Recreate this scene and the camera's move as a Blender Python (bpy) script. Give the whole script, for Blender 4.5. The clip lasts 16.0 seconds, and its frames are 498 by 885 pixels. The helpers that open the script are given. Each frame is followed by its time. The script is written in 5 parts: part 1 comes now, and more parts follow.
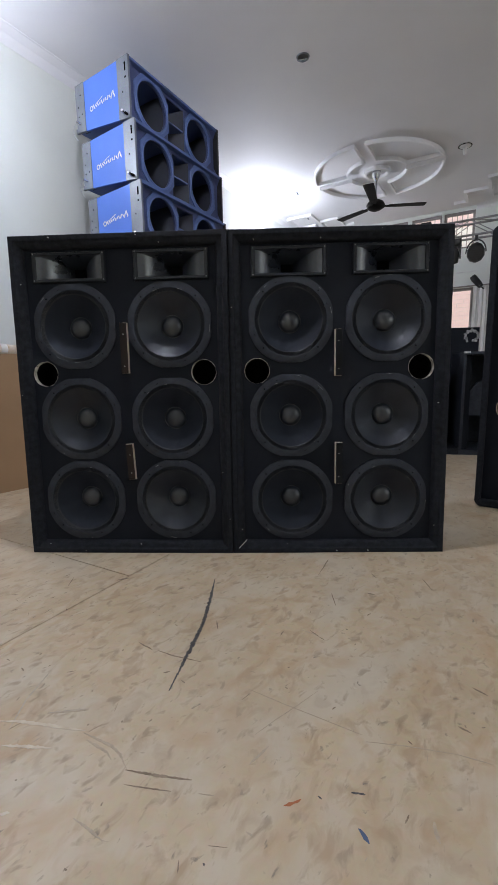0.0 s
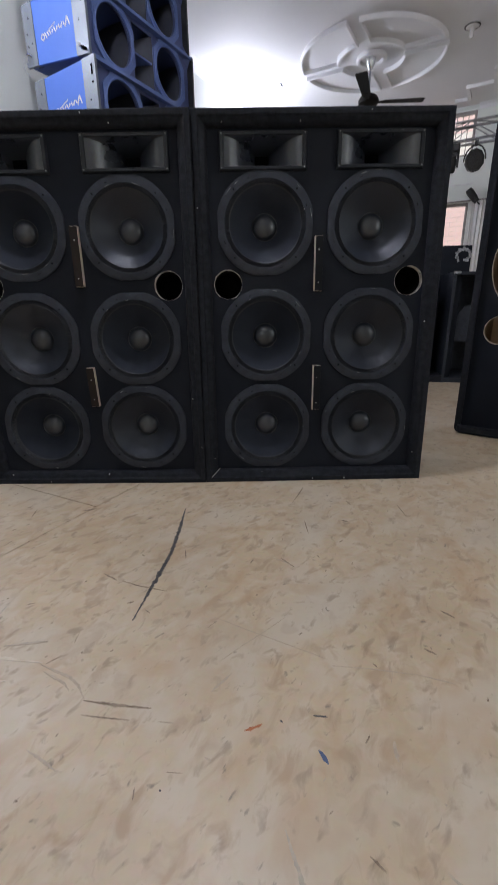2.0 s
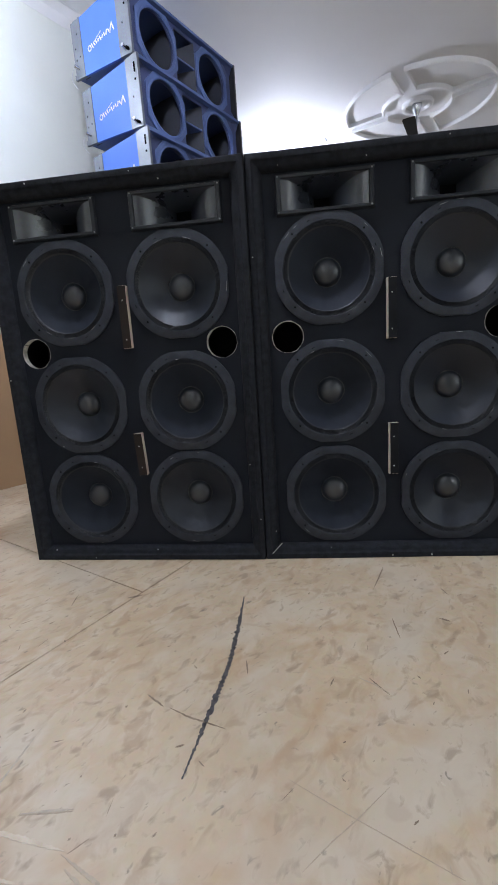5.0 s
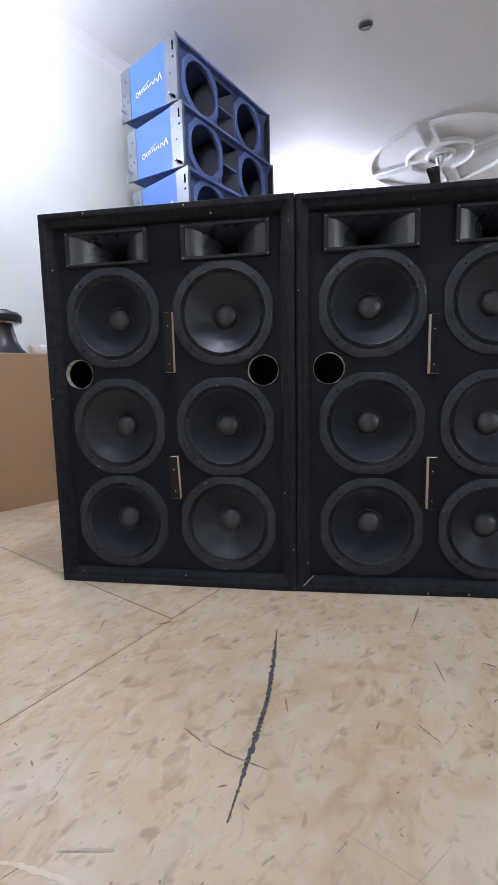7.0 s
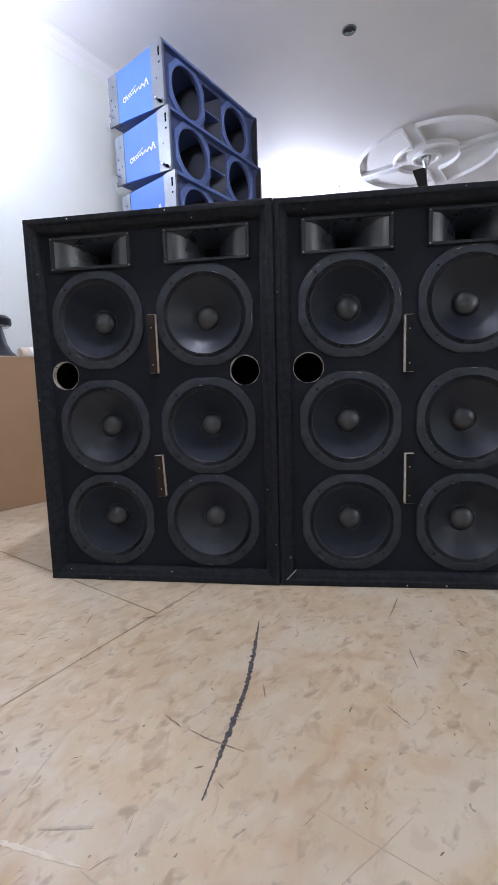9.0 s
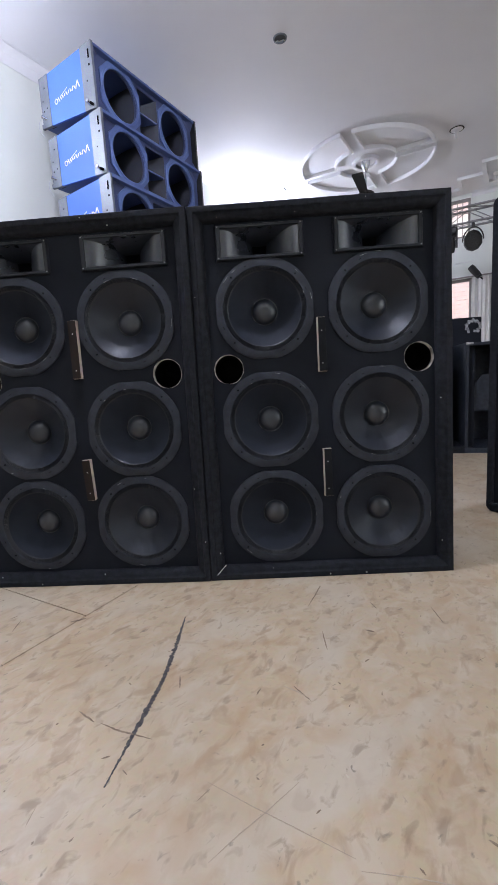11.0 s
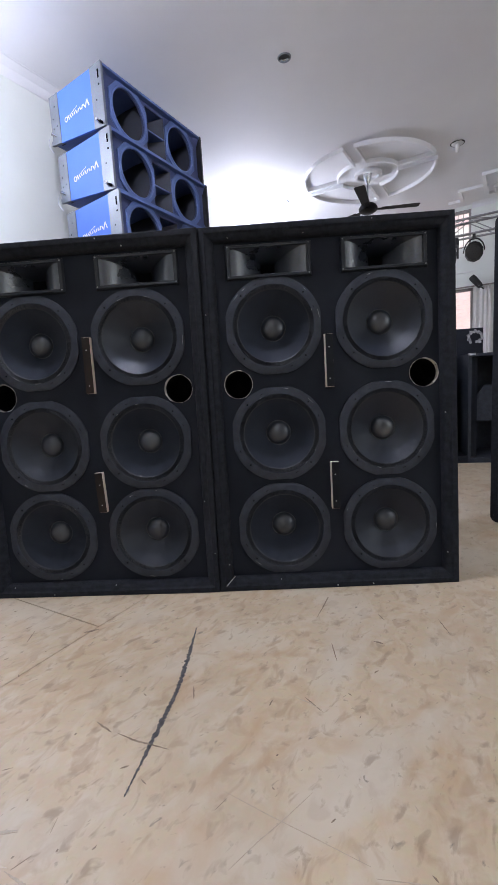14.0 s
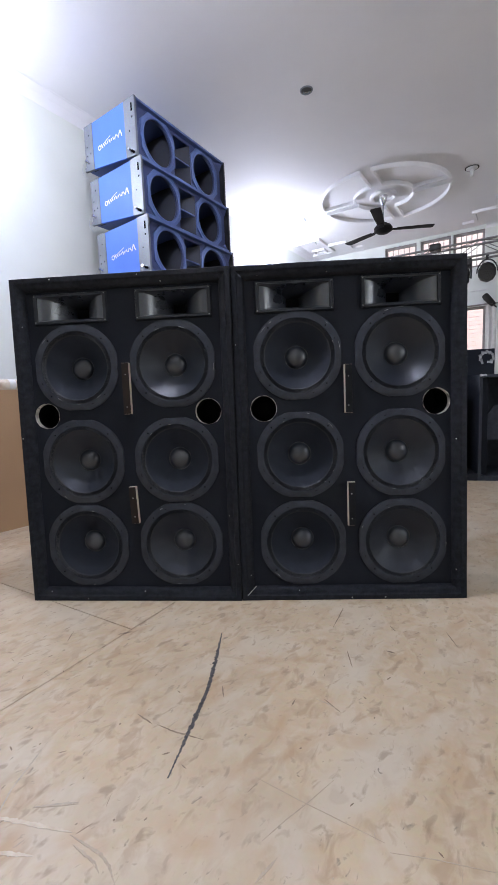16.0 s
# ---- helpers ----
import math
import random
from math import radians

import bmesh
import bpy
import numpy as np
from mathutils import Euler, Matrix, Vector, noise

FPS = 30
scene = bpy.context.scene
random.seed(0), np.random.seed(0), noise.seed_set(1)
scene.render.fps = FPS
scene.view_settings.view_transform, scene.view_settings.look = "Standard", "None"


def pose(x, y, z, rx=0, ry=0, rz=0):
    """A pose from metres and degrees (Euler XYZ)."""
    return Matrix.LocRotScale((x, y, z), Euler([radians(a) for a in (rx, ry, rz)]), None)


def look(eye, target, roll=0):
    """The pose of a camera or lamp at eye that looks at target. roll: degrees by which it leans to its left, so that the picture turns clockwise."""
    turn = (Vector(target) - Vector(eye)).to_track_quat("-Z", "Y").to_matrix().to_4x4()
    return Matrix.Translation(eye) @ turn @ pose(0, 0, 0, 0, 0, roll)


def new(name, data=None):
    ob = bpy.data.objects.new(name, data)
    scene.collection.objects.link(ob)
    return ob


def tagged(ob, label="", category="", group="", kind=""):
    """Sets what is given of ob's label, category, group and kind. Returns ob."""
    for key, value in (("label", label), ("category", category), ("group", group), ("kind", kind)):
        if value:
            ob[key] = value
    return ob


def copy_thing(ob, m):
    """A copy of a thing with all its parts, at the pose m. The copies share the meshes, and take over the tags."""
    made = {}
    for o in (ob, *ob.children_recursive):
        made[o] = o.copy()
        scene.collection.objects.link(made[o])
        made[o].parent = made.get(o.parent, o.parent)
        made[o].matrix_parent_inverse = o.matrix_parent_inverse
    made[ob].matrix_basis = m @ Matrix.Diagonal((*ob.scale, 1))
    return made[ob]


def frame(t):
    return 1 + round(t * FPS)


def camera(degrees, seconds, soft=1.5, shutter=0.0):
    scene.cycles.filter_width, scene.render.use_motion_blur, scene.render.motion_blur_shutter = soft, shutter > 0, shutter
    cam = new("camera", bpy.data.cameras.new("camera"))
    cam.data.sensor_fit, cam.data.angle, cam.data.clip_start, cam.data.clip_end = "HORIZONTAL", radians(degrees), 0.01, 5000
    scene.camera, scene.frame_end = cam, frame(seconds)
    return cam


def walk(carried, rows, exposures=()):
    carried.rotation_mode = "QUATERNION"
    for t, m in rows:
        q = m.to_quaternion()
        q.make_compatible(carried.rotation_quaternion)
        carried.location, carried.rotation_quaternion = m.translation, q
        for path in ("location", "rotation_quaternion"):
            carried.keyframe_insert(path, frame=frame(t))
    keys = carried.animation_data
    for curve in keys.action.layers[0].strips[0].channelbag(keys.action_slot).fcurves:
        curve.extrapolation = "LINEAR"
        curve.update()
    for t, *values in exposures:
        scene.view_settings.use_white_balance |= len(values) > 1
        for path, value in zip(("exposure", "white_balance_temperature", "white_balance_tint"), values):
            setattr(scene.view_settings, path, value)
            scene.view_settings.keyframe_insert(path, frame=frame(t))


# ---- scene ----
cam = camera(60.56, 16.0, soft=1.25, shutter=0.3)
EXPOSURE = [(0, -0.18, 7000, 6), (1.5, -0.16, 7100, 8), (3.0, -0.16, 6500, 9), (3.5, -0.1, 6450, 9), (5, 0.16, 6700, 6), (7.5, 0.33, 6700, 10), (10, 0.32, 6650, 10), (12.5, 0.26, 6650, 11), (16, 0.36, 6700, 10)]
PATH = [
    (0, (0.2075, 0.2135, 0.6561), (-0.0878, 2.1657, 0.3367), -1.01),
    (0.5, (0.2217, 0.2606, 0.6180), (-0.0981, 2.2100, 0.3056), -1.20),
    (1, (0.2270, 0.2863, 0.6213), (-0.1162, 2.2314, 0.3068), -1.27),
    (1.5, (0.2361, 0.2917, 0.6248), (-0.0995, 2.2215, 0.2210), -1.41),
    (2, (0.2341, 0.3017, 0.6161), (0.0188, 2.1872, -0.0153), -0.85),
    (2.5, (0.2329, 0.3083, 0.6121), (0.0048, 2.1217, -0.2002), -1.98),
    (3, (0.2344, 0.3257, 0.6069), (0.0830, 2.0827, -0.3365), -0.81),
    (3.5, (0.2249, 0.3681, 0.6442), (0.0641, 2.1248, -0.2983), -0.82),
    (4, (0.2108, 0.4434, 0.6640), (-0.0149, 2.2646, -0.1312), -2.46),
    (4.5, (0.1911, 0.4883, 0.6441), (-0.1891, 2.3623, 0.0579), -4.34),
    (5, (0.1684, 0.4948, 0.6433), (-0.2780, 2.3954, 0.2093), -3.86),
    (7.5, (0.0802, 0.4675, 0.6392), (-0.4020, 2.3863, 0.3461), -1.25),
    (8, (0.0902, 0.4600, 0.6408), (-0.3910, 2.3792, 0.3495), -1.31),
    (8.5, (0.1013, 0.4538, 0.6334), (-0.3755, 2.3743, 0.3431), -1.40),
    (9, (0.1323, 0.4516, 0.6351), (-0.3314, 2.3752, 0.3439), -1.90),
    (9.5, (0.1631, 0.4492, 0.6338), (-0.2695, 2.3798, 0.3410), -2.44),
    (10, (0.2020, 0.4452, 0.6358), (-0.1801, 2.3859, 0.3397), -2.89),
    (12.5, (0.3090, 0.4228, 0.6361), (0.0282, 2.3808, 0.3402), -3.74),
    (13, (0.2908, 0.4235, 0.6435), (0.0102, 2.3825, 0.3547), -3.83),
    (13.5, (0.2739, 0.4189, 0.6517), (-0.0228, 2.3771, 0.3735), -3.66),
    (14, (0.2499, 0.4045, 0.6630), (-0.0674, 2.3610, 0.3956), -3.41),
    (14.5, (0.2390, 0.3792, 0.6823), (-0.0969, 2.3349, 0.4324), -2.98),
    (15, (0.2355, 0.3363, 0.6983), (-0.1154, 2.2901, 0.4542), -2.35),
    (15.5, (0.2328, 0.3093, 0.7060), (-0.1220, 2.2637, 0.4728), -2.30),
    (16, (0.2198, 0.2932, 0.7201), (-0.1376, 2.2476, 0.4910), -2.23),
]
walk(cam, [(t, look(eye, target, roll)) for t, eye, target, roll in PATH], EXPOSURE)

# ---- world, lights ----
ROOM = Matrix.Rotation(radians(-22), 4, "Z")      # the room's own axes: u along the far wall, v away from the camera
CEIL = 2.962
U0, U1, V0, V1 = -2.94, 3.6, -3.4, 7.55

world = bpy.data.worlds.new("world")
scene.world = world
world.use_nodes = True
wn = world.node_tree
sky = wn.nodes.new("ShaderNodeTexSky")
sky.sky_type, sky.sun_disc = "NISHITA", False
sky.sun_elevation, sky.sun_rotation = radians(48), radians(200)
wn.links.new(sky.outputs[0], wn.nodes["Background"].inputs[0])
wn.nodes["Background"].inputs[1].default_value = 0.15


def lamp(name, kind, energy, m, colour=(1, 1, 1), **kw):
    data = bpy.data.lights.new(name, kind)
    data.energy, data.color = energy, colour
    ob = new(name, data)
    ob.matrix_world = m
    return ob, data


sun, sd = lamp("sun", "SUN", 4.5, pose(0, 0, 12, 42, 0, 200 - 180), (1.0, 0.95, 0.88))
sd.angle = radians(0.5)


# sky light in the side window
ob, ad = lamp("window_light", "AREA", 20.0, ROOM @ pose(U1 - 0.01, 1.5, 1.525, 0, 90, 0), (0.86, 0.93, 1.0))
ad.shape, ad.size, ad.size_y = "RECTANGLE", 1.16, 1.12


# ---- materials ----
def mat(name, colour, rough=0.6, metal=0.0, second=None, scale=6.0, fine=None, fine_amt=0.25, bump=0.0, bump_scale=200.0,
        coords="Object", spec=0.5, stretch=(1, 1, 1), coat=0.0, rough_var=0.0):
    """Two scales of variation: broad patches from colour to second, fine grain on top, and fine relief."""
    m = bpy.data.materials.new(name)
    m.use_nodes = True
    nt = m.node_tree
    b = nt.nodes["Principled BSDF"]
    b.inputs["Roughness"].default_value, b.inputs["Metallic"].default_value = rough, metal
    b.inputs["Specular IOR Level"].default_value = spec
    b.inputs["Coat Weight"].default_value, b.inputs["Coat Roughness"].default_value = coat, 0.2
    tc = nt.nodes.new("ShaderNodeTexCoord")
    mp = nt.nodes.new("ShaderNodeMapping")
    mp.inputs["Scale"].default_value = stretch
    nt.links.new(tc.outputs[coords], mp.inputs["Vector"])
    second = second or tuple(c * 0.8 for c in colour)
    n1 = nt.nodes.new("ShaderNodeTexNoise")
    n1.inputs["Scale"].default_value, n1.inputs["Detail"].default_value = scale, 6
    n2 = nt.nodes.new("ShaderNodeTexNoise")
    n2.inputs["Scale"].default_value, n2.inputs["Detail"].default_value = fine or scale * 18, 3
    r1 = nt.nodes.new("ShaderNodeMapRange")
    r1.inputs[1].default_value, r1.inputs[2].default_value = 0.35, 0.65
    mx = nt.nodes.new("ShaderNodeMix")
    mx.data_type = "RGBA"
    mx.inputs[6].default_value, mx.inputs[7].default_value = (*colour, 1), (*second, 1)
    mf = nt.nodes.new("ShaderNodeMix")
    mf.data_type, mf.blend_type = "RGBA", "OVERLAY"
    mf.inputs[0].default_value = fine_amt
    for n in (n1, n2):
        nt.links.new(mp.outputs[0], n.inputs["Vector"])
    nt.links.new(n1.outputs[0], r1.inputs[0])
    nt.links.new(r1.outputs[0], mx.inputs[0])
    nt.links.new(mx.outputs[2], mf.inputs[6])
    nt.links.new(n2.outputs["Color"], mf.inputs[7])
    nt.links.new(mf.outputs[2], b.inputs["Base Color"])
    if rough_var:
        rr = nt.nodes.new("ShaderNodeMapRange")
        rr.inputs[3].default_value, rr.inputs[4].default_value = rough - rough_var, rough + rough_var
        nt.links.new(n1.outputs[0], rr.inputs[0])
        nt.links.new(rr.outputs[0], b.inputs["Roughness"])
    if bump:
        n3 = nt.nodes.new("ShaderNodeTexNoise")
        n3.inputs["Scale"].default_value = bump_scale
        nt.links.new(mp.outputs[0], n3.inputs["Vector"])
        bp = nt.nodes.new("ShaderNodeBump")
        bp.inputs["Strength"].default_value, bp.inputs["Distance"].default_value = bump, 0.002
        nt.links.new(n3.outputs[0], bp.inputs["Height"])
        nt.links.new(bp.outputs[0], b.inputs["Normal"])
    return m


def glow(name, colour, strength):
    m = bpy.data.materials.new(name)
    m.use_nodes = True
    b = m.node_tree.nodes["Principled BSDF"]
    b.inputs["Base Color"].default_value = (0.9, 0.9, 0.9, 1)
    b.inputs["Emission Color"].default_value, b.inputs["Emission Strength"].default_value = (*colour, 1), strength
    return m


def floor_material():
    """Beige marbled vinyl: cream and tan blotches, small brown smears, dark flecks and a worn gloss."""
    m = mat("floor_vinyl", (0.585, 0.465, 0.322), 0.36, second=(0.495, 0.382, 0.254), scale=3.0, fine=70, fine_amt=0.10,
            bump=0.10, bump_scale=16, spec=0.35, rough_var=0.12)
    nt = m.node_tree
    b = nt.nodes["Principled BSDF"]
    base = b.inputs["Base Color"].links[0].from_socket
    tc = nt.nodes.new("ShaderNodeTexCoord")

    def layer(sock, turn, stretch, scale, lo, hi, colour, amount, distort=0.0, detail=4, shift=0.0):
        mp = nt.nodes.new("ShaderNodeMapping")
        mp.vector_type = "TEXTURE"
        mp.inputs["Location"].default_value = (shift, shift * 1.7, 0)
        mp.inputs["Rotation"].default_value = (0, 0, radians(turn))
        mp.inputs["Scale"].default_value = stretch
        n = nt.nodes.new("ShaderNodeTexNoise")
        n.inputs["Scale"].default_value, n.inputs["Detail"].default_value = scale, detail
        n.inputs["Distortion"].default_value = distort
        r = nt.nodes.new("ShaderNodeMapRange")
        r.inputs[1].default_value, r.inputs[2].default_value = lo, hi
        r.inputs[4].default_value = amount
        x = nt.nodes.new("ShaderNodeMix")
        x.data_type = "RGBA"
        x.inputs[7].default_value = (*colour, 1)
        nt.links.new(tc.outputs["Object"], mp.inputs["Vector"])
        nt.links.new(mp.outputs[0], n.inputs["Vector"])
        nt.links.new(n.outputs[0], r.inputs[0])
        nt.links.new(r.outputs[0], x.inputs[0])
        nt.links.new(sock, x.inputs[6])
        return x.outputs[2]

    s = layer(base, 66, (1.3, 1, 1), 17, 0.48, 0.64, (0.625, 0.540, 0.430), 0.5, 0.5)
    s = layer(s, 64, (1.5, 1, 1), 25, 0.53, 0.66, (0.395, 0.270, 0.168), 0.62, 0.7, 6, 3.1)
    s = layer(s, 70, (1.5, 1, 1), 9, 0.53, 0.68, (0.475, 0.310, 0.180), 0.64, 0.9, 6, 7.7)
    s = layer(s, 50, (1.5, 1, 1), 6, 0.50, 0.64, (0.60, 0.53, 0.425), 0.55, 0.4, 3, 9.2)
    s = layer(s, 58, (1.7, 1, 1), 42, 0.58, 0.70, (0.30, 0.215, 0.145), 0.6, 0.6, 6, 1.9)
    s = layer(s, 52, (1.8, 1, 1), 70, 0.66, 0.75, (0.17, 0.14, 0.115), 0.7, 0.6, 4, 5.3)
    s = layer(s, 0, (1, 1, 1), 1.6, 0.5, 0.7, (0.55, 0.475, 0.375), 0.35)
    nt.links.new(s, b.inputs["Base Color"])
    return m


M_FLOOR = floor_material()
M_SEAM = mat("seam_dirt", (0.14, 0.105, 0.075), 0.9, second=(0.24, 0.185, 0.13), scale=30)
M_WALL = mat("white_wall_paint", (0.76, 0.79, 0.75), 0.55, second=(0.71, 0.735, 0.70), scale=1.4, fine=60, fine_amt=0.06, bump=0.15, bump_scale=120)
M_CEIL = mat("white_ceiling_paint", (0.78, 0.78, 0.80), 0.7, second=(0.73, 0.73, 0.76), scale=1.1, fine=70, fine_amt=0.05, bump=0.1, bump_scale=90)
M_PLASTER = mat("white_plaster", (0.82, 0.82, 0.83), 0.6, second=(0.77, 0.77, 0.79), scale=4, fine_amt=0.05)
M_BLACK = mat("black_textured_paint", (0.0051, 0.0069, 0.0122), 0.64, second=(0.0085, 0.0110, 0.0178), scale=5, fine=420, fine_amt=0.5, bump=0.5, bump_scale=700, spec=0.18)
M_TRIM = mat("black_carpet_trim", (0.0049, 0.0062, 0.0100), 0.8, second=(0.0130, 0.0154, 0.0215), scale=60, fine=520, fine_amt=0.9, bump=1.0, bump_scale=560, spec=0.26)
M_BASKET = mat("grey_black_gasket", (0.0146, 0.0185, 0.0276), 0.6, second=(0.0270, 0.0325, 0.0450), scale=34, fine=320, fine_amt=0.7, bump=0.6, bump_scale=480, spec=0.34)
M_CONE = mat("lacquered_paper_cone", (0.0060, 0.0097, 0.0190), 0.45, second=(0.0087, 0.0132, 0.0242), scale=14, fine=260, fine_amt=0.5, bump=0.3, bump_scale=420, spec=0.44)
M_CONEDULL = mat("matt_paper_cone", (0.0064, 0.0099, 0.0186), 0.72, second=(0.0092, 0.0133, 0.0230), scale=14, fine=260, fine_amt=0.5, bump=0.35, bump_scale=420, spec=0.28)
M_SURR = mat("treated_cloth_surround", (0.0085, 0.0105, 0.0155), 0.5, second=(0.0125, 0.0150, 0.0205), scale=20, fine_amt=0.3)
M_CAP = mat("dust_cap_felt", (0.0138, 0.0177, 0.0264), 0.34, second=(0.0198, 0.0241, 0.0339), scale=30, fine=300, fine_amt=0.6, bump=0.3, bump_scale=300, spec=0.75)
M_HORN = mat("black_horn_plastic", (0.0185, 0.0228, 0.0330), 0.30, second=(0.0371, 0.0439, 0.0595), scale=16, fine=140, fine_amt=0.5, bump=0.10, bump_scale=70, rough_var=0.10, spec=1.0, coat=0.5)
M_DARK = mat("dark_interior", (0.003, 0.003, 0.004), 0.9, spec=0.05)
M_RAW = mat("raw_cut_wood", (0.54, 0.475, 0.39), 0.8, second=(0.44, 0.365, 0.28), scale=18, fine=160, fine_amt=0.4, stretch=(1, 1, 0.2), bump=0.2)
M_BROWN = mat("stained_batten", (0.010, 0.0062, 0.0050), 0.65, second=(0.020, 0.012, 0.009), scale=12, stretch=(1, 1, 0.2), fine_amt=0.4, spec=0.25)
M_STAPLE = mat("bright_staple", (0.55, 0.55, 0.55), 0.35, 0.9)
M_BLUE = mat("blue_gloss_paint", (0.080, 0.195, 0.66), 0.5, second=(0.070, 0.175, 0.60), scale=3, fine=200, fine_amt=0.1, bump=0.08, bump_scale=200, spec=0.35)
# boards and plates darker than the blue sides, the baffle ground darker still
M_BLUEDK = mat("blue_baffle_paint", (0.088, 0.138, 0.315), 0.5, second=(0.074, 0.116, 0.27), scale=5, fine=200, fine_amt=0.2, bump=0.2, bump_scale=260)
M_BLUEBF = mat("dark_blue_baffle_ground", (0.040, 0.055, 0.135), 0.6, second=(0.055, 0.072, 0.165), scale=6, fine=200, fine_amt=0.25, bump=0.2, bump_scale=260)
M_GLUE = mat("dried_glue", (0.085, 0.088, 0.094), 0.45, second=(0.014, 0.015, 0.018), scale=40)
# dark blue with the shade inside the openings put into its colour
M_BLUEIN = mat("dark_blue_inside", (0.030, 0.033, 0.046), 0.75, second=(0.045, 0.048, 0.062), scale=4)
# pale grey that carries the light on the bottom board
M_LITBOARD = mat("bare_grey_board", (0.20, 0.215, 0.25), 0.7, second=(0.15, 0.16, 0.19), scale=6)
M_PLATE = mat("grey_steel_plate", (0.22, 0.24, 0.27), 0.42, 0.5, second=(0.17, 0.185, 0.21), scale=7, fine=160, fine_amt=0.25, bump=0.05, spec=0.3)
M_CHROME = mat("bright_steel_pin", (0.6, 0.6, 0.62), 0.25, 1.0)
M_LOGO = mat("pale_gold_lettering", (0.78, 0.74, 0.64), 0.5, second=(0.55, 0.52, 0.50), scale=60)
M_PALE = mat("pale_scuff", (0.625, 0.545, 0.43), 0.45, second=(0.545, 0.445, 0.325), scale=50)
M_WIRE = mat("clear_plastic_wire", (0.65, 0.68, 0.72), 0.4)
M_FAN = mat("dark_brown_fan_enamel", (0.007, 0.006, 0.006), 0.6, second=(0.012, 0.010, 0.010), scale=8, spec=0.12)
M_MDF = mat("brown_mdf_board", (0.40, 0.255, 0.145), 0.6, second=(0.365, 0.23, 0.13), scale=2.5, fine=260, fine_amt=0.2, bump=0.12, bump_scale=300)
M_MDFTOP = mat("pale_board_edge", (0.52, 0.44, 0.34), 0.7, scale=10)
M_DRIVER = mat("black_driver_cast", (0.018, 0.018, 0.020), 0.35, 0.2, second=(0.03, 0.03, 0.032), scale=16)
M_TAPE = mat("cream_tape", (0.52, 0.40, 0.27), 0.5, second=(0.68, 0.62, 0.54), scale=22)
M_ALU = mat("grey_aluminium_truss", (0.36, 0.36, 0.37), 0.4, 0.8, second=(0.25, 0.25, 0.26), scale=10)
M_PAR = mat("black_lamp_housing", (0.012, 0.012, 0.013), 0.45, scale=20)
M_LENS = mat("smoked_led_lens", (0.05, 0.045, 0.04), 0.25, scale=60)
M_PLY = mat("bare_plywood_inside", (0.36, 0.245, 0.145), 0.7, second=(0.28, 0.185, 0.105), scale=5, fine=90, fine_amt=0.3, stretch=(1, 1, 0.2))
M_WIN = mat("painted_window_steel", (0.30, 0.27, 0.26), 0.5, scale=10)
M_CURT = mat("white_net_curtain", (0.74, 0.73, 0.71), 0.8, second=(0.68, 0.67, 0.66), scale=12, bump=0.2)
M_PAINT = mat("black_paint_streak", (0.030, 0.028, 0.031), 0.5, second=(0.10, 0.092, 0.092), scale=120, fine=300)
M_SCUFF = mat("brown_scuff", (0.19, 0.135, 0.09), 0.6, second=(0.31, 0.235, 0.165), scale=60)
M_PORT = mat("chipped_sawn_edge", (0.62, 0.59, 0.54), 0.8, second=(0.30, 0.28, 0.25), scale=42, fine=200, fine_amt=0.3)
M_BATBLK = mat("black_batten_enamel", (0.0030, 0.0040, 0.0062), 0.45, second=(0.0062, 0.0074, 0.0105), scale=22, fine=160, fine_amt=0.5, bump=0.2, bump_scale=160, spec=0.2)
M_FLANGE = mat("dull_black_flange", (0.0105, 0.0128, 0.0180), 0.4, second=(0.0185, 0.0215, 0.0280), scale=26, fine=240, fine_amt=0.6, bump=0.4, bump_scale=300, spec=0.35)
M_HAIR = mat("brown_crack_line", (0.42, 0.34, 0.255), 0.8, second=(0.50, 0.41, 0.31), scale=60)
M_GREYRUB = mat("soft_grey_rub", (0.40, 0.345, 0.275), 0.5, second=(0.52, 0.43, 0.32), scale=90)
M_RED = mat("red_crayon_smear", (0.42, 0.14, 0.08), 0.6, second=(0.52, 0.33, 0.22), scale=120)
M_ORANGE = mat("orange_crayon_spot", (0.45, 0.14, 0.05), 0.6, scale=60)
M_BLUESPOT = mat("blue_paint_spot", (0.07, 0.11, 0.22), 0.5, scale=60)
M_WHITESPOT = mat("white_worn_logo", (0.55, 0.55, 0.56), 0.6, second=(0.2, 0.2, 0.2), scale=45)
M_BULB = glow("lit_led_bulb", (0.74, 0.79, 1.0), 920.0)
# glow of the added fill panels on the ceiling
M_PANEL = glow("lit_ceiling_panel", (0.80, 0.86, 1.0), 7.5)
M_WHITEPL = mat("white_plastic", (0.75, 0.75, 0.74), 0.4, scale=10)


# ---- building helpers ----
def thing(name, m, label, category, group="", kind=""):
    ob = new(name)
    ob.matrix_world = m
    ob.empty_display_size = 0.1
    return tagged(ob, label, category, group, kind)


def part(name, bm, material, parent=None, label="", smooth=False, m=None):
    me = bpy.data.meshes.new(name)
    bmesh.ops.recalc_face_normals(bm, faces=bm.faces)
    bm.to_mesh(me)
    bm.free()
    if smooth:
        me.shade_smooth()
        me.set_sharp_from_angle(angle=radians(38))
    for mm in (material if isinstance(material, (list, tuple)) else [material]):
        me.materials.append(mm)
    ob = new(name, me)
    if parent is not None:
        ob.parent = parent
    if m is not None:
        ob.matrix_basis = m
    if label:
        ob["label"] = label
    return ob


def share(ob, m, name=None, parent=None):
    """Another piece on the same mesh."""
    c = new(name or ob.name.split(".")[0], ob.data)
    c.parent = parent if parent is not None else ob.parent
    c.matrix_basis = m
    if "label" in ob:
        c["label"] = ob["label"]
    return c


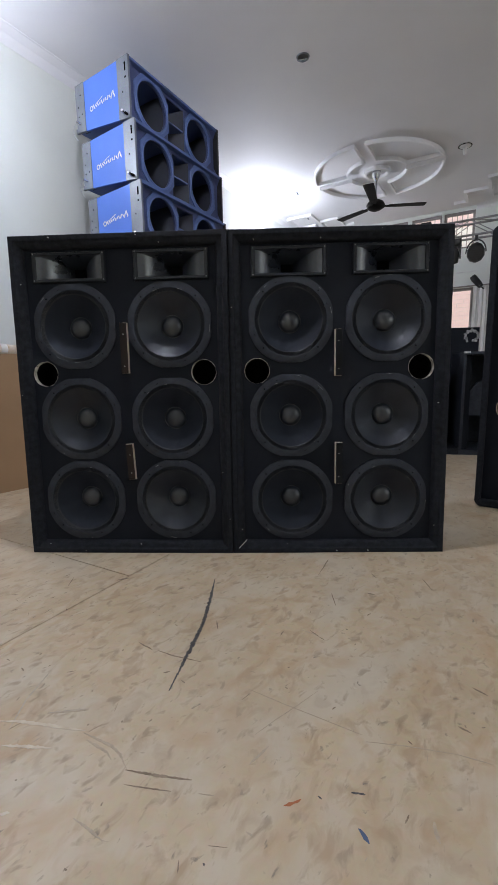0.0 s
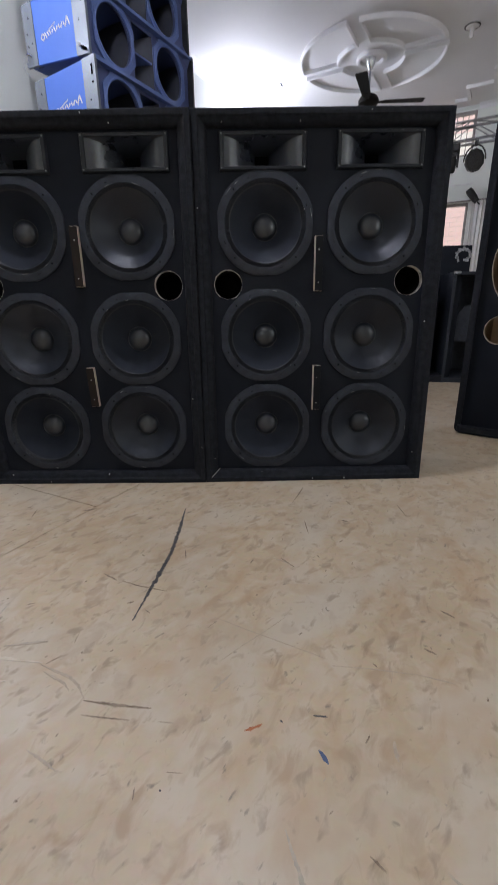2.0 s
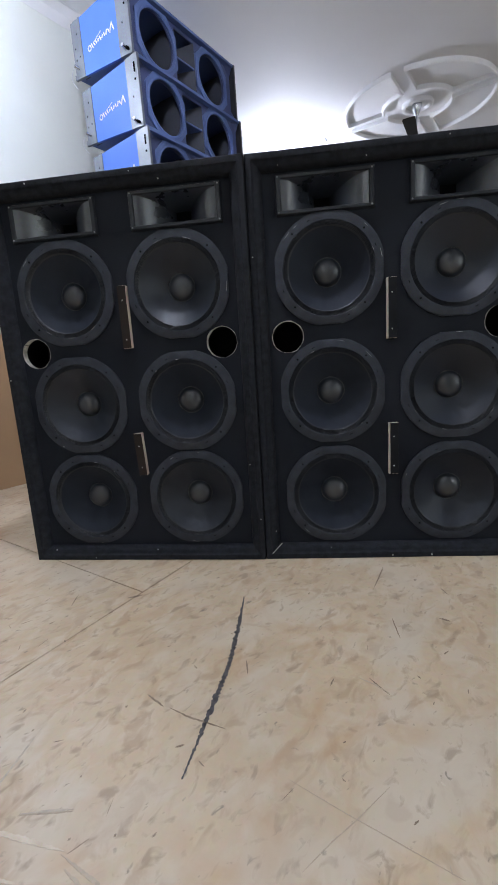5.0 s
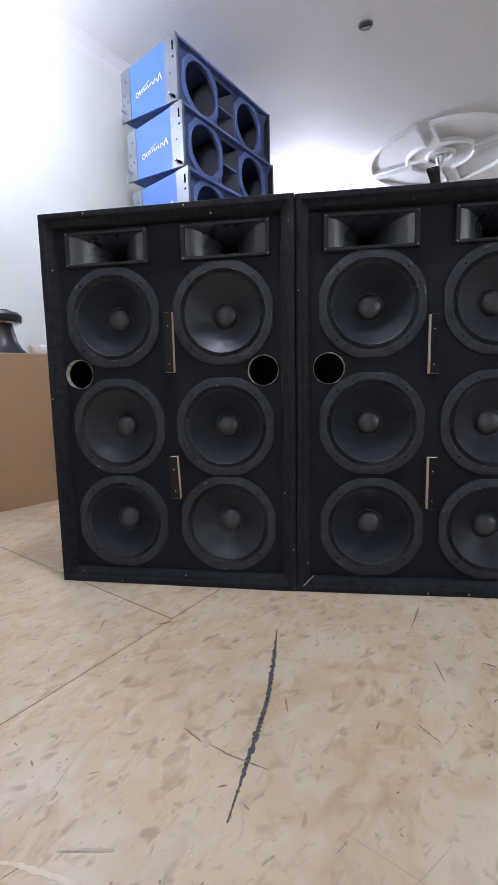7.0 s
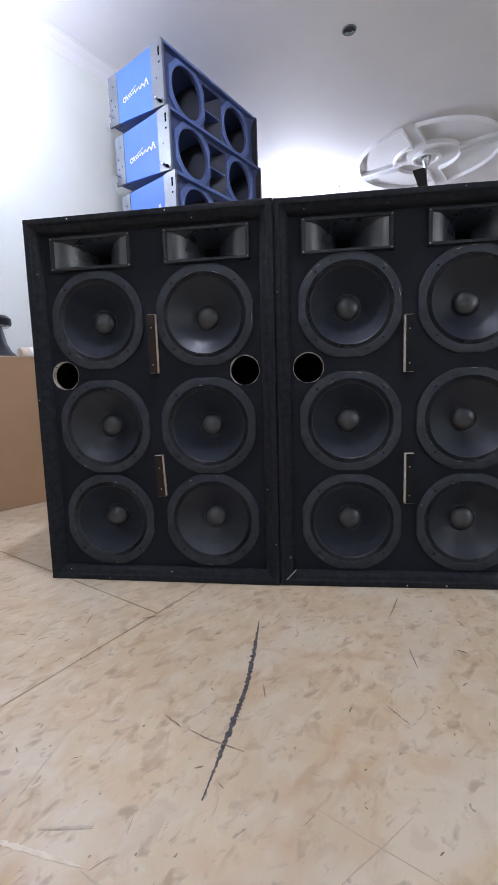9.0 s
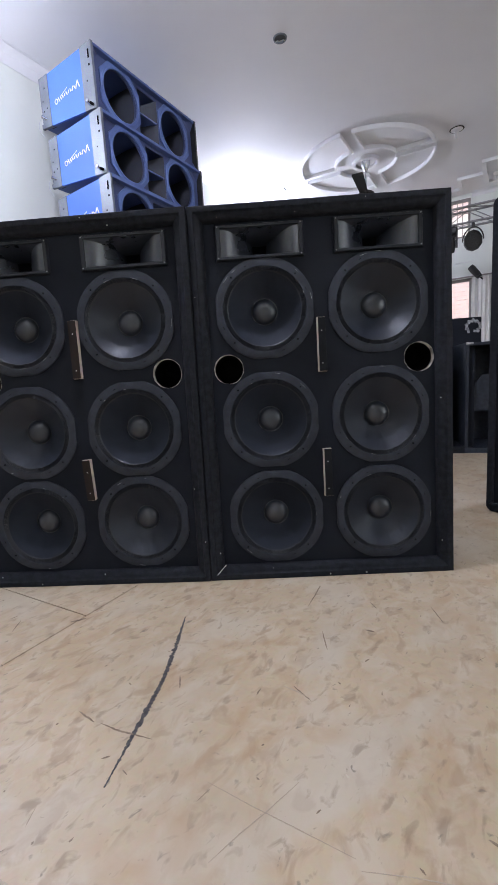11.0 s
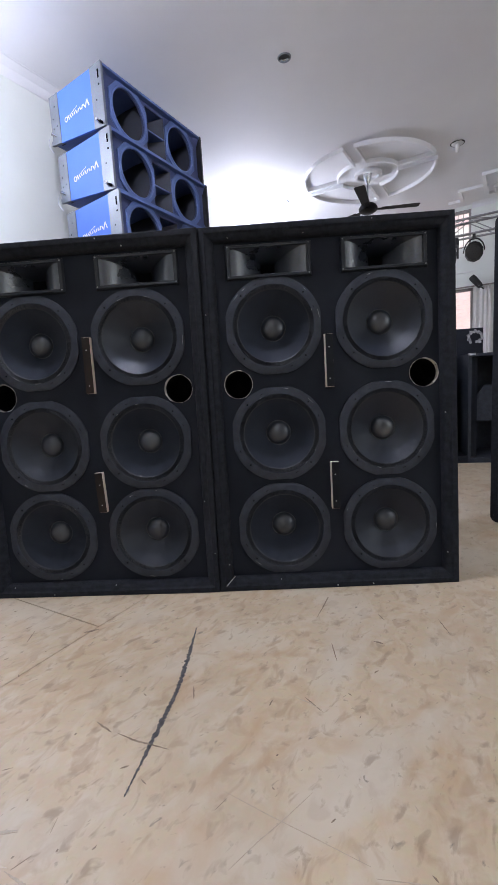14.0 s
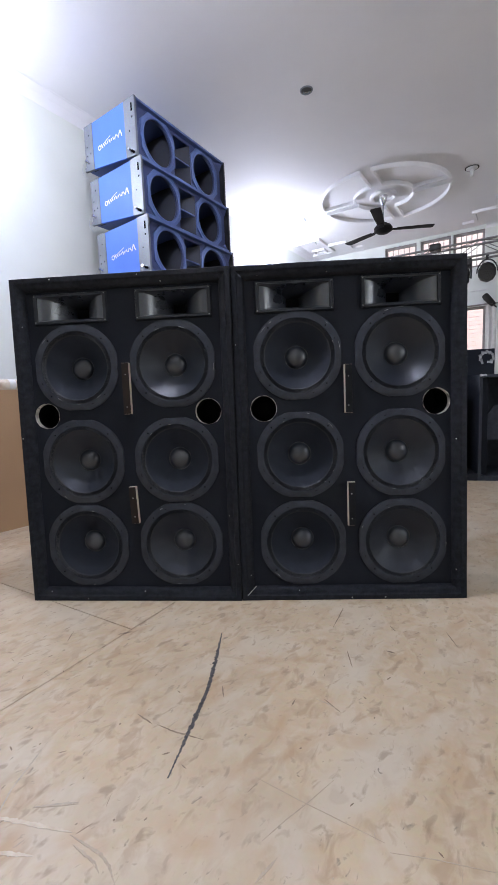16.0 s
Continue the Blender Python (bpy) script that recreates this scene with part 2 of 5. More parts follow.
def box(bm, x0, x1, y0, y1, z0, z1, bevel=0.0, m=None, mi=0):
    before = set(bm.faces)
    r = bmesh.ops.create_cube(bm, size=1.0)
    vs = r["verts"]
    for v in vs:
        v.co = Vector(((x0 + x1) / 2 + v.co.x * (x1 - x0), (y0 + y1) / 2 + v.co.y * (y1 - y0), (z0 + z1) / 2 + v.co.z * (z1 - z0)))
    if m is not None:
        bmesh.ops.transform(bm, matrix=m, verts=vs)
    if bevel:
        es = {e for v in vs for e in v.link_edges}
        bmesh.ops.bevel(bm, geom=list(es), offset=bevel, segments=2, affect="EDGES", profile=0.5)
    for f in set(bm.faces) - before:
        f.material_index = mi
    return bm


def boxed(*a, **k):
    return box(bmesh.new(), *a, **k)


def lathe(bm, profile, seg=32, m=None, clip=None):
    """Turns (radius, height) pairs about z. clip: a half-width at which the outline is cut flat on four sides."""
    rings = []
    for r, z in profile:
        ring = []
        for i in range(seg):
            a = 2 * math.pi * (i + 0.5) / seg
            x, y = r * math.cos(a), r * math.sin(a)
            if clip:
                x, y = max(-clip, min(clip, x)), max(-clip, min(clip, y))
            ring.append(bm.verts.new((x, y, z)))
        rings.append(ring)
    for a, b in zip(rings, rings[1:]):
        for i in range(seg):
            j = (i + 1) % seg
            bm.faces.new((a[i], a[j], b[j], b[i]))
    if profile[0][0] < 0.004:
        bm.faces.new(rings[0])
    if profile[-1][0] < 0.004:
        bm.faces.new(rings[-1])
    if m is not None:
        bmesh.ops.transform(bm, matrix=m, verts=[v for ring in rings for v in ring])
    return bm


def rod(bm, a, b, r, seg=10):
    a, b = Vector(a), Vector(b)
    d = b - a
    m = Matrix.Translation(a) @ d.to_track_quat("Z", "Y").to_matrix().to_4x4()
    lathe(bm, [(0.0005, 0), (r, 0), (r, d.length), (0.0005, d.length)], seg, m)
    return bm


def tube(name, pts, r, material, parent=None, label=""):
    """A bent wire along pts."""
    bm = bmesh.new()
    for a, b in zip(pts, pts[1:]):
        rod(bm, a, b, r, 6)
    return part(name, bm, material, parent, label, True)


def plate(outer, holes, thick):
    """A flat board in x, z with its front at y = 0, cut by round or polygonal holes; it goes back by thick."""
    cu = bpy.data.curves.new("outline", "CURVE")
    cu.dimensions, cu.fill_mode, cu.extrude = "2D", "BOTH", thick / 2
    for loop in [outer, *holes]:
        sp = cu.splines.new("POLY")
        sp.points.add(len(loop) - 1)
        for p, (x, z) in zip(sp.points, loop):
            p.co = (x, z, 0, 1)
        sp.use_cyclic_u = True
    ob = bpy.data.objects.new("outline", cu)
    me = bpy.data.meshes.new_from_object(ob)
    bm = bmesh.new()
    bm.from_mesh(me)
    bmesh.ops.transform(bm, matrix=Matrix.Translation((0, thick / 2, 0)) @ Matrix.Rotation(radians(90), 4, "X"), verts=bm.verts)
    bmesh.ops.remove_doubles(bm, verts=bm.verts, dist=1e-5)
    bpy.data.objects.remove(ob)
    bpy.data.curves.remove(cu)
    bpy.data.meshes.remove(me)
    return bm


def circle(x, z, r, n=40):
    return [(x + r * math.cos(2 * math.pi * i / n), z + r * math.sin(2 * math.pi * i / n)) for i in range(n)]


def rect(x0, x1, z0, z1):
    return [(x0, z0), (x1, z0), (x1, z1), (x0, z1)]


FRONT = Matrix.Rotation(radians(90), 4, "X")      # turns a lathe's axis to face the viewer (-y)


# ---- the room ----
def wall(name, m, length, height, holes, thick, label):
    ob = part(name, plate(rect(0, length, 0, height), holes, thick), M_WALL)
    ob.matrix_world = m
    return tagged(ob, label, "wall", kind="structure")


UP = [(-1.776, -1.292), (-1.240, -0.812), (-0.785, -0.372)]
far_holes = [rect(a - U0, b - U0, 2.40, 2.925) for a, b in UP] + [rect(-1.253 - U0, -0.343 - U0, 0.979, 1.852)]
wall("wall_north", ROOM @ pose(U0, V1, 0), U1 - U0, CEIL, far_holes, 0.2, "white painted far wall with a row of high windows")
wall("wall_west", ROOM @ pose(U0, V0, 0, 0, 0, 90), V1 - V0, CEIL, [], 0.2, "plain white painted side wall")
wall("wall_east", ROOM @ pose(U1, V1, 0, 0, 0, -90), V1 - V0, CEIL, [rect(V1 - 2.1, V1 - 0.9, 0.9, 2.15)], 0.2, "white painted wall with a window")
# the doorway behind the camera is an added opening for daylight
wall("wall_south", ROOM @ pose(U1, V0, 0, 0, 0, 180), U1 - U0, CEIL, [rect(1.6, 3.2, 0.0, 2.1)], 0.2, "unseen white wall with a doorway added to let daylight in")
ceil = part("ceiling", boxed(U0, U1, V0, V1, CEIL, CEIL + 0.15), M_CEIL)
ceil.matrix_world = ROOM.copy()
tagged(ceil, "flat white painted ceiling", "ceiling", kind="structure")

# sloped cove along the top of the walls
def cove(name, m, length, s=0.08):
    bm = bmesh.new()
    prof = [(0.0, -s - 0.004), (0.003, -s - 0.004), (s * 0.42, -s * 0.42), (s + 0.0, -0.004), (s + 0.012, -0.003), (s + 0.012, 0), (0, 0)]
    for x in (0, length):
        for y, z in prof:
            bm.verts.new((x, -y, z))
    vs = list(bm.verts)
    n = len(prof)
    for i in range(n):
        j = (i + 1) % n
        bm.faces.new((vs[i], vs[j], vs[n + j], vs[n + i]))
    bm.faces.new(vs[:n])
    bm.faces.new(vs[n:])
    ob = part(name, bm, M_CEIL)
    ob.matrix_world = m
    tagged(ob, "white coved plaster cornice along the wall top", "cornice", kind="structure")


cove("trim_west", ROOM @ pose(U0, V0, CEIL, 0, 0, 90), V1 - V0)
cove("trim_north", ROOM @ pose(-0.36, V1, CEIL), U1 + 0.36, 0.05)

# floor: a screed with vinyl sheets laid on it, thin dirty joints between them
screed = part("floor", boxed(U0, U1, V0, V1, -0.12, -0.0025), M_SEAM)
screed.matrix_world = ROOM.copy()
tagged(screed, "beige marbled vinyl floor with scuffs and joints", "floor", kind="structure")


def clip_poly(poly, a, b, c):
    """Keeps the side a*x + b*y <= c of a polygon."""
    out = []
    for (x0, y0), (x1, y1) in zip(poly, poly[1:] + poly[:1]):
        d0, d1 = a * x0 + b * y0 - c, a * x1 + b * y1 - c
        if d0 <= 0:
            out.append((x0, y0))
        if (d0 < 0) != (d1 < 0):
            t = d0 / (d0 - d1)
            out.append((x0 + t * (x1 - x0), y0 + t * (y1 - y0)))
    return out


corner = [ROOM @ Vector((u, v, 0)) for u, v in ((U0, V0), (U1, V0), (U1, V1), (U0, V1))]
room_poly = [(c.x, c.y) for c in corner]
JX, JY, JA = -0.3915, 1.465, radians(67.2)
ja, jb = math.sin(JA), -math.cos(JA)                 # across joint B
G = 0.0017
left_of = lambda p: clip_poly(p, ja, jb, ja * JX + jb * JY - G)
right_of = lambda p: clip_poly(p, -ja, -jb, -(ja * JX + jb * JY + G))
na, nb = math.cos(radians(69.0)), math.sin(radians(69.0))   # across joint A
front_of = lambda p: clip_poly(p, na, nb, na * JX + nb * JY - G)
back_of = lambda p: clip_poly(p, -na, -nb, -(na * JX + nb * JY + G))
for poly in (right_of(room_poly), front_of(left_of(room_poly)), back_of(left_of(room_poly))):
    bm = bmesh.new()
    top = [bm.verts.new((x, y, 0)) for x, y in poly]
    low = [bm.verts.new((x, y, -0.0025)) for x, y in poly]
    bm.faces.new(top)
    for i in range(len(top)):
        j = (i + 1) % len(top)
        bm.faces.new((top[i], low[i], low[j], top[j]))
    sheet = part("vinyl_sheet", bm, M_FLOOR, screed)
    sheet.matrix_world = Matrix.Identity(4)


# windows
def window(name, m, width, height, bars, cross, label):
    t = thing(name, m, label, "window", kind="structure")
    f = 0.035
    part("window_frame", plate(rect(0, width, 0, height), [rect(f, width - f, f, height - f)], 0.05), M_WIN, t)
    bm = bmesh.new()
    for i in range(bars):
        x = f + (width - 2 * f) * (i + 1) / (bars + 1)
        rod(bm, (x, 0.02, f), (x, 0.02, height - f), 0.006, 6)
    for i in range(cross):
        z = f + (height - 2 * f) * (i + 1) / (cross + 1)
        rod(bm, (f, 0.03, z), (width - f, 0.03, z), 0.006, 6)
    if bars or cross:
        part("grille", bm, M_WIN, t)
    return t


for i, (a, b) in enumerate(UP):
    window("window_%d" % (i + 1), ROOM @ pose(a, V1 + 0.06, 2.40), b - a, 0.525, 4, 2, "high steel ventilator window with a barred grille")
window("window_4", ROOM @ pose(-1.253, V1 + 0.06, 0.979), 0.91, 0.873, 0, 0, "open steel window facing a brick wall")
window("window_5", ROOM @ pose(U1 + 0.06, 2.1, 0.9, 0, 0, -90), 1.2, 1.25, 0, 0, "steel framed side window")

# pink brick wall of the next house outside the far windows
M_BRICK = mat("pink_brick", (0.82, 0.64, 0.64), 0.85, second=(0.79, 0.60, 0.60), scale=9, fine=80)
bw = thing("backdrop", ROOM @ pose(-4.5, V1 + 2.6, -0.1), "pink brick wall of the next house in daylight", "wall", kind="structure")
M_MORTAR = mat("pale_mortar", (0.83, 0.67, 0.67), 0.9)
part("mortar", boxed(0, 9, 0.0065, 0.25, 0, 4.24), M_MORTAR, bw)
# added pale band: makes the high windows look white with overexposed daylight
part("plaster_band", boxed(0, 9, -0.004, 0.006, 2.965, 3.515), mat("pale_plaster", (0.86, 0.84, 0.82), 0.9, scale=3), bw, "pale band added for the overexposed daylight")
bm = bmesh.new()
for row in range(53):
    if 37 <= row < 44:
        continue
    for col in range(38):
        x = col * 0.24 + (0.12 if row % 2 else 0)
        y = random.uniform(0, 0.006)
        vs = [bm.verts.new(p) for p in ((x, y, row * 0.08), (x + 0.228, y, row * 0.08), (x + 0.228, y, row * 0.08 + 0.068), (x, y, row * 0.08 + 0.068))]
        bk = [bm.verts.new((v.co.x, 0.014, v.co.z)) for v in vs]
        bm.faces.new(vs)
        for i in range(4):
            j = (i + 1) % 4
            bm.faces.new((vs[i], bk[i], bk[j], vs[j]))
tagged(part("bricks", bm, M_BRICK, bw), kind="stuff")
gr = part("ground", boxed(-40, 40, -40, 40, -0.35, -0.2), mat("outside_ground", (0.25, 0.22, 0.19), 0.9, scale=0.6))
tagged(gr, "dusty bare ground outside", "ground", kind="structure")


# ceiling plasterwork
def ceiling_ring():
    """Four quarter frames round a centre ring, with open channels between them."""
    t = thing("ceiling_rose", Matrix.Translation((0.93, 5.79, CEIL)) @ ROOM, "round white plaster ceiling rose of four quarter frames", "ceiling rose")

    def annulus(name, r0, r1, h, seg=64):
        part(name, lathe(bmesh.new(), [(r0, 0.0), (r0, -h), (r0 + 0.008, -h - 0.006), (r1 - 0.008, -h - 0.006), (r1, -h), (r1, 0.0)], seg), M_PLASTER, t, smooth=True)

    annulus("centre_ring", 0.11, 0.15, 0.035, 40)
    part("boss", lathe(bmesh.new(), [(0.10, 0), (0.10, -0.015), (0.03, -0.025), (0.0005, -0.025)], 32), M_PLASTER, t, smooth=True)
    half = 0.056
    for k in range(4):
        for name, r0, r1, h in (("outer_arc", 0.700, 0.728, 0.040), ("inner_arc", 0.318, 0.348, 0.040)):
            bm = bmesh.new()
            a0 = math.asin(half / r1)
            a1 = math.pi / 2 - a0
            rows = []
            for i in range(21):
                a = a0 + (a1 - a0) * i / 20
                c, s = math.cos(a), math.sin(a)
                rows.append([bm.verts.new((r * c, r * s, z)) for r, z in ((r0, 0), (r0, -h + 0.008), (r0 + 0.006, -h), (r1 - 0.006, -h), (r1, -h + 0.008), (r1, 0))])
            for p, q in zip(rows, rows[1:]):
                for i in range(5):
                    bm.faces.new((p[i], p[i + 1], q[i + 1], q[i]))
            bm.faces.new(rows[0])
            bm.faces.new(rows[-1])
            part(name, bm, M_PLASTER, t, smooth=True, m=pose(0, 0, 0, 0, 0, 90 * k))
        for side in (-half - 0.02, half):
            part("bar", boxed(0.340, 0.710, side, side + 0.02, -0.0385, 0, 0.003), M_PLASTER, t, m=pose(0, 0, 0, 0, 0, 90 * k))
    return t


ceiling_ring()


def step_motif(mirror):
    """Stepped plaster band with a small square frame, mirrored about the rose."""
    t = thing("ceiling_moulding", ROOM @ Matrix.Translation((0, 0, CEIL)), "stepped white plaster moulding on the ceiling", "moulding", "ceiling mouldings")
    path = [(-0.62, 7.27), (-0.465, 7.27), (-0.465, 6.92), (-0.18, 6.92), (-0.18, 6.57), (0.55, 6.57)]
    segs = list(zip(path, path[1:])) + [((-0.18, 6.92), (-0.165, 7.24)), ((-0.165, 7.24), (0.55, 7.24))]
    segs += [((-0.08, 7.02), (0.10, 7.02)), ((0.10, 7.02), (0.10, 7.17)), ((-0.08, 7.17), (0.10, 7.17)), ((-0.08, 7.02), (-0.08, 7.17))]
    cu = -1.335
    for (a, b), (c, d) in segs:
        if mirror:
            a, c = 2 * cu - a, 2 * cu - c
            if min(a, c) < U0 + 0.1:
                a, c = max(a, U0 + 0.1), max(c, U0 + 0.1)
        w = 0.02 if abs(a - c) > 0.25 or abs(b - d) > 0.2 else 0.012
        e = w + 0.0005 if abs(b - d) > abs(a - c) else -w
        part("band", boxed(min(a, c) - w, max(a, c) + w, min(b, d) + e, max(b, d) - e, -0.035, 0.0), M_PLASTER, t)


step_motif(False)
step_motif(True)


# ceiling fan
def ceiling_fan():
    t = thing("ceiling_fan", Matrix.Translation((0.918, 5.75, 2.567)), "dark brown three-bladed ceiling fan at rest", "fan")
    part("canopy", lathe(bmesh.new(), [(0.0005, 0.370), (0.050, 0.367), (0.046, 0.33), (0.026, 0.285), (0.016, 0.262), (0.0005, 0.262)], 24), M_CHROME, t, "bright metal canopy", True)
    part("down_rod", rod(bmesh.new(), (0, 0, 0.03), (0, 0, 0.335), 0.008, 12), M_PLATE, t, "thin steel down rod", True)
    part("motor", lathe(bmesh.new(), [(0.0005, 0.07), (0.04, 0.065), (0.085, 0.04), (0.105, 0.01), (0.10, -0.02), (0.06, -0.045), (0.0005, -0.05)], 32), M_FAN, t, smooth=True)
    for a, reach in ((3, 0.565), (134, 0.565), (256, 0.66)):
        bm = bmesh.new()
        pts = [(0.15, -0.044), (reach - 0.02, -0.058), (reach, -0.047), (reach, 0.045), (reach - 0.015, 0.055), (0.15, 0.040)]
        lo = [bm.verts.new((x, y, -0.008 + y * 0.03)) for x, y in pts]
        hi = [bm.verts.new((x, y, -0.003 + y * 0.03)) for x, y in pts]
        bm.faces.new(lo)
        bm.faces.new(hi)
        for i in range(len(pts)):
            j = (i + 1) % len(pts)
            bm.faces.new((lo[i], lo[j], hi[j], hi[i]))
        b = part("blade", bm, M_FAN, t, m=pose(0, 0, 0, 0, 0, a))
        part("blade_iron", boxed(0.08, 0.22, -0.02, 0.02, -0.012, -0.002, 0.002), M_FAN, b)


ceiling_fan()


def bulb_holder():
    t = thing("ceiling_bulb", Matrix.Translation((1.755, 5.36, CEIL)) @ Matrix.Diagonal((0.85, 0.85, 0.85, 1)), "unlit white bulb in a round ceiling holder", "bulb")
    part("base", lathe(bmesh.new(), [(0.0005, 0), (0.075, 0), (0.075, -0.014), (0.05, -0.028), (0.0005, -0.028)], 28), M_WHITEPL, t, smooth=True)
    part("collar", lathe(bmesh.new(), [(0.05, -0.012), (0.080, -0.013), (0.080, -0.017), (0.05, -0.020)], 28), M_FAN, t, "dark ring", True)
    part("bulb", lathe(bmesh.new(), [(0.0005, -0.025), (0.022, -0.028), (0.02, -0.10), (0.012, -0.115), (0.0005, -0.117)], 16), M_WHITEPL, t, smooth=True)


bulb_holder()


def fan_box():
    t = thing("ceiling_hook_box", Matrix.Translation((0.118, 3.81, CEIL)) @ Matrix.Diagonal((0.72, 0.72, 1, 1)), "open round metal fan box with a hook", "ceiling box")
    part("rim", lathe(bmesh.new(), [(0.056, -0.001), (0.056, -0.008), (0.066, -0.007), (0.069, -0.001)], 18), M_PLATE, t)
    part("inside", lathe(bmesh.new(), [(0.0005, -0.002), (0.058, -0.002), (0.058, -0.004), (0.0005, -0.004)], 20), M_DRIVER, t, "dark inside")
    pts = [Vector((0.03 * math.cos(a), 0, -0.012 - 0.02 * math.sin(a))) for a in [math.pi * k / 8 for k in range(9)]]
    tube("hook", pts, 0.006, M_PLATE, t)
    part("bolt", rod(bmesh.new(), (-0.045, 0.02, -0.006), (0.045, 0.02, -0.006), 0.006), M_CHROME, t)


fan_box()
for x, y in ((-0.017, 6.212), (0.106, 7.154)):
    tk = part("ceiling_hook", rod(bmesh.new(), (0, 0, 0), (0.02, 0, -0.035), 0.009, 8), M_PLATE)
    tk.matrix_world = Matrix.Translation((x, y, CEIL))
    tagged(tk, "small metal hook in the ceiling", "hook", "ceiling hooks")


# lit bulbs on brackets along the walls; the east one is unseen added fill
def wall_bulb(u, v, z, out, reach=0.07, size=0.045, glass=None):
    t = thing("wall_lamp", ROOM @ pose(u, v, z, 0, 0, out), "lit white LED bulb on a wall bracket, the east one added as fill", "lamp", "wall lamps")
    part("bracket", lathe(bmesh.new(), [(0.0005, 0), (0.04, 0), (0.035, 0.02), (0.02, 0.03), (0.018, reach), (0.0005, reach)], 20,
                          Matrix.Rotation(radians(90), 4, "Y")), M_WHITEPL, t, smooth=True)
    bm = bmesh.new()
    bmesh.ops.create_uvsphere(bm, u_segments=16, v_segments=10, radius=size, matrix=Matrix.Translation((reach + size, 0, 0)))
    part("bulb", bm, glass or M_BULB, t, "glowing bulb", True)
    return t


def fill_panel(x, y):
    t = thing("ceiling_lamp", Matrix.Translation((x, y, CEIL)) @ ROOM, "unseen square LED panel added on the ceiling as fill light", "lamp", "ceiling lamps")
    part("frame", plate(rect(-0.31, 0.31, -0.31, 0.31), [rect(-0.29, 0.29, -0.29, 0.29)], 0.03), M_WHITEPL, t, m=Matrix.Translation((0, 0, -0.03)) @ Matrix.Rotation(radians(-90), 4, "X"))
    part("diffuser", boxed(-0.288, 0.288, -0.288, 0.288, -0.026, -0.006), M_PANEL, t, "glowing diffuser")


def lit_ceiling_bulb(x, y, size):
    t = thing("ceiling_lamp", Matrix.Translation((x, y, CEIL)), "lit white LED bulb in a ceiling holder", "lamp", "ceiling lamps")
    part("holder", lathe(bmesh.new(), [(0.0005, 0), (0.05, 0), (0.045, -0.015), (0.022, -0.025), (0.02, -0.05), (0.0005, -0.05)], 20), M_WHITEPL, t, smooth=True)
    bm = bmesh.new()
    bmesh.ops.create_uvsphere(bm, u_segments=16, v_segments=10, radius=size, matrix=Matrix.Translation((0, 0, -0.048 - size)))
    part("bulb", bm, M_BULB, t, "glowing bulb", True)


lit_ceiling_bulb(-0.32, 1.46, 0.055)
wall_bulb(U0, 5.68, 2.53, 0, glass=glow("lit_bright_led_bulb", (0.74, 0.79, 1.0), 1080.0))
wall_bulb(U0, 1.62, 2.45, 0, 0.22, 0.0285)
# east bulb: added out of view to brighten the right side and horns
wall_bulb(U1, 2.9, 1.9, 180, 0.07, 0.020)
# two panels added behind the camera, out of view, as front fill
fill_panel(-0.25, -0.60)
fill_panel(-0.9, -1.6)


# ---- the two six-driver loudspeakers ----
CD = 0.24


def woofer(parent, x, z, turn, dull):
    """12 inch driver on the baffle; its axis faces -y."""
    w = part("woofer", lathe(bmesh.new(), [(0.1235, -0.004), (0.1235, 0.005), (0.1265, 0.0085), (0.142, 0.0085), (0.1518, 0.006), (0.1518, 0.0)], 64, None, 0.1472),
             M_BASKET, parent, "dark grey pressed frame", True, m=Matrix.Translation((x, 0.0, z)) @ FRONT @ pose(0, 0, 0, 0, 0, turn))
    prof = [(0.1245, 0.0055)]
    for i in range(4):
        r = 0.1236 - i * 0.0031
        prof += [(r - 0.0009, 0.0080), (r - 0.0026, 0.0060)]
    part("surround", lathe(bmesh.new(), prof + [(0.1100, 0.0050)], 48), M_SURR, w, "black pleated surround", True)
    part("cone", lathe(bmesh.new(), [(0.1108, 0.0048), (0.1085, 0.0030), (0.096, -0.0060), (0.080, -0.0185), (0.060, -0.0330), (0.042, -0.0450), (0.030, -0.0500)], 56),
         M_CONEDULL if dull else M_CONE, w, "matt paper cone" if dull else "lacquered paper cone", True)
    part("dust_cap", lathe(bmesh.new(), [(0.0395, -0.0466), (0.0390, -0.0445), (0.0360, -0.0385), (0.0300, -0.0325), (0.0215, -0.0280), (0.0115, -0.0254), (0.0005, -0.0246)], 36),
         M_CAP, w, "domed dust cap", True)
    part("glue_ring", lathe(bmesh.new(), [(0.0390, -0.0464), (0.0398, -0.0454), (0.0410, -0.0453), (0.0418, -0.0452)], 36), M_GLUE, w, "grey glue ring", True)
    s = part("screw", lathe(bmesh.new(), [(0.0005, 0), (0.0030, 0), (0.0026, 0.002), (0.0005, 0.0022)], 10), M_DARK, w, "black screw", True,
             m=pose(0.136 * math.cos(radians(45)), 0.136 * math.sin(radians(45)), 0.0082))
    for a in (135, 225, 315):
        share(s, pose(0.136 * math.cos(radians(a)), 0.136 * math.sin(radians(a)), 0.0082))
    # slots stamped into the frame between the screws
    sl = None
    for a in (22, 112, 202, 292):
        m = pose(0, 0, 0.0083, 0, 0, a) @ Matrix.Translation((0.136, 0, 0))
        if sl is None:
            sl = part("slot", boxed(-0.0009, 0.0009, -0.004, 0.004, 0, 0.0006), M_DARK, w, "dark stamped slot", m=m)
        else:
            share(sl, m)
    return w


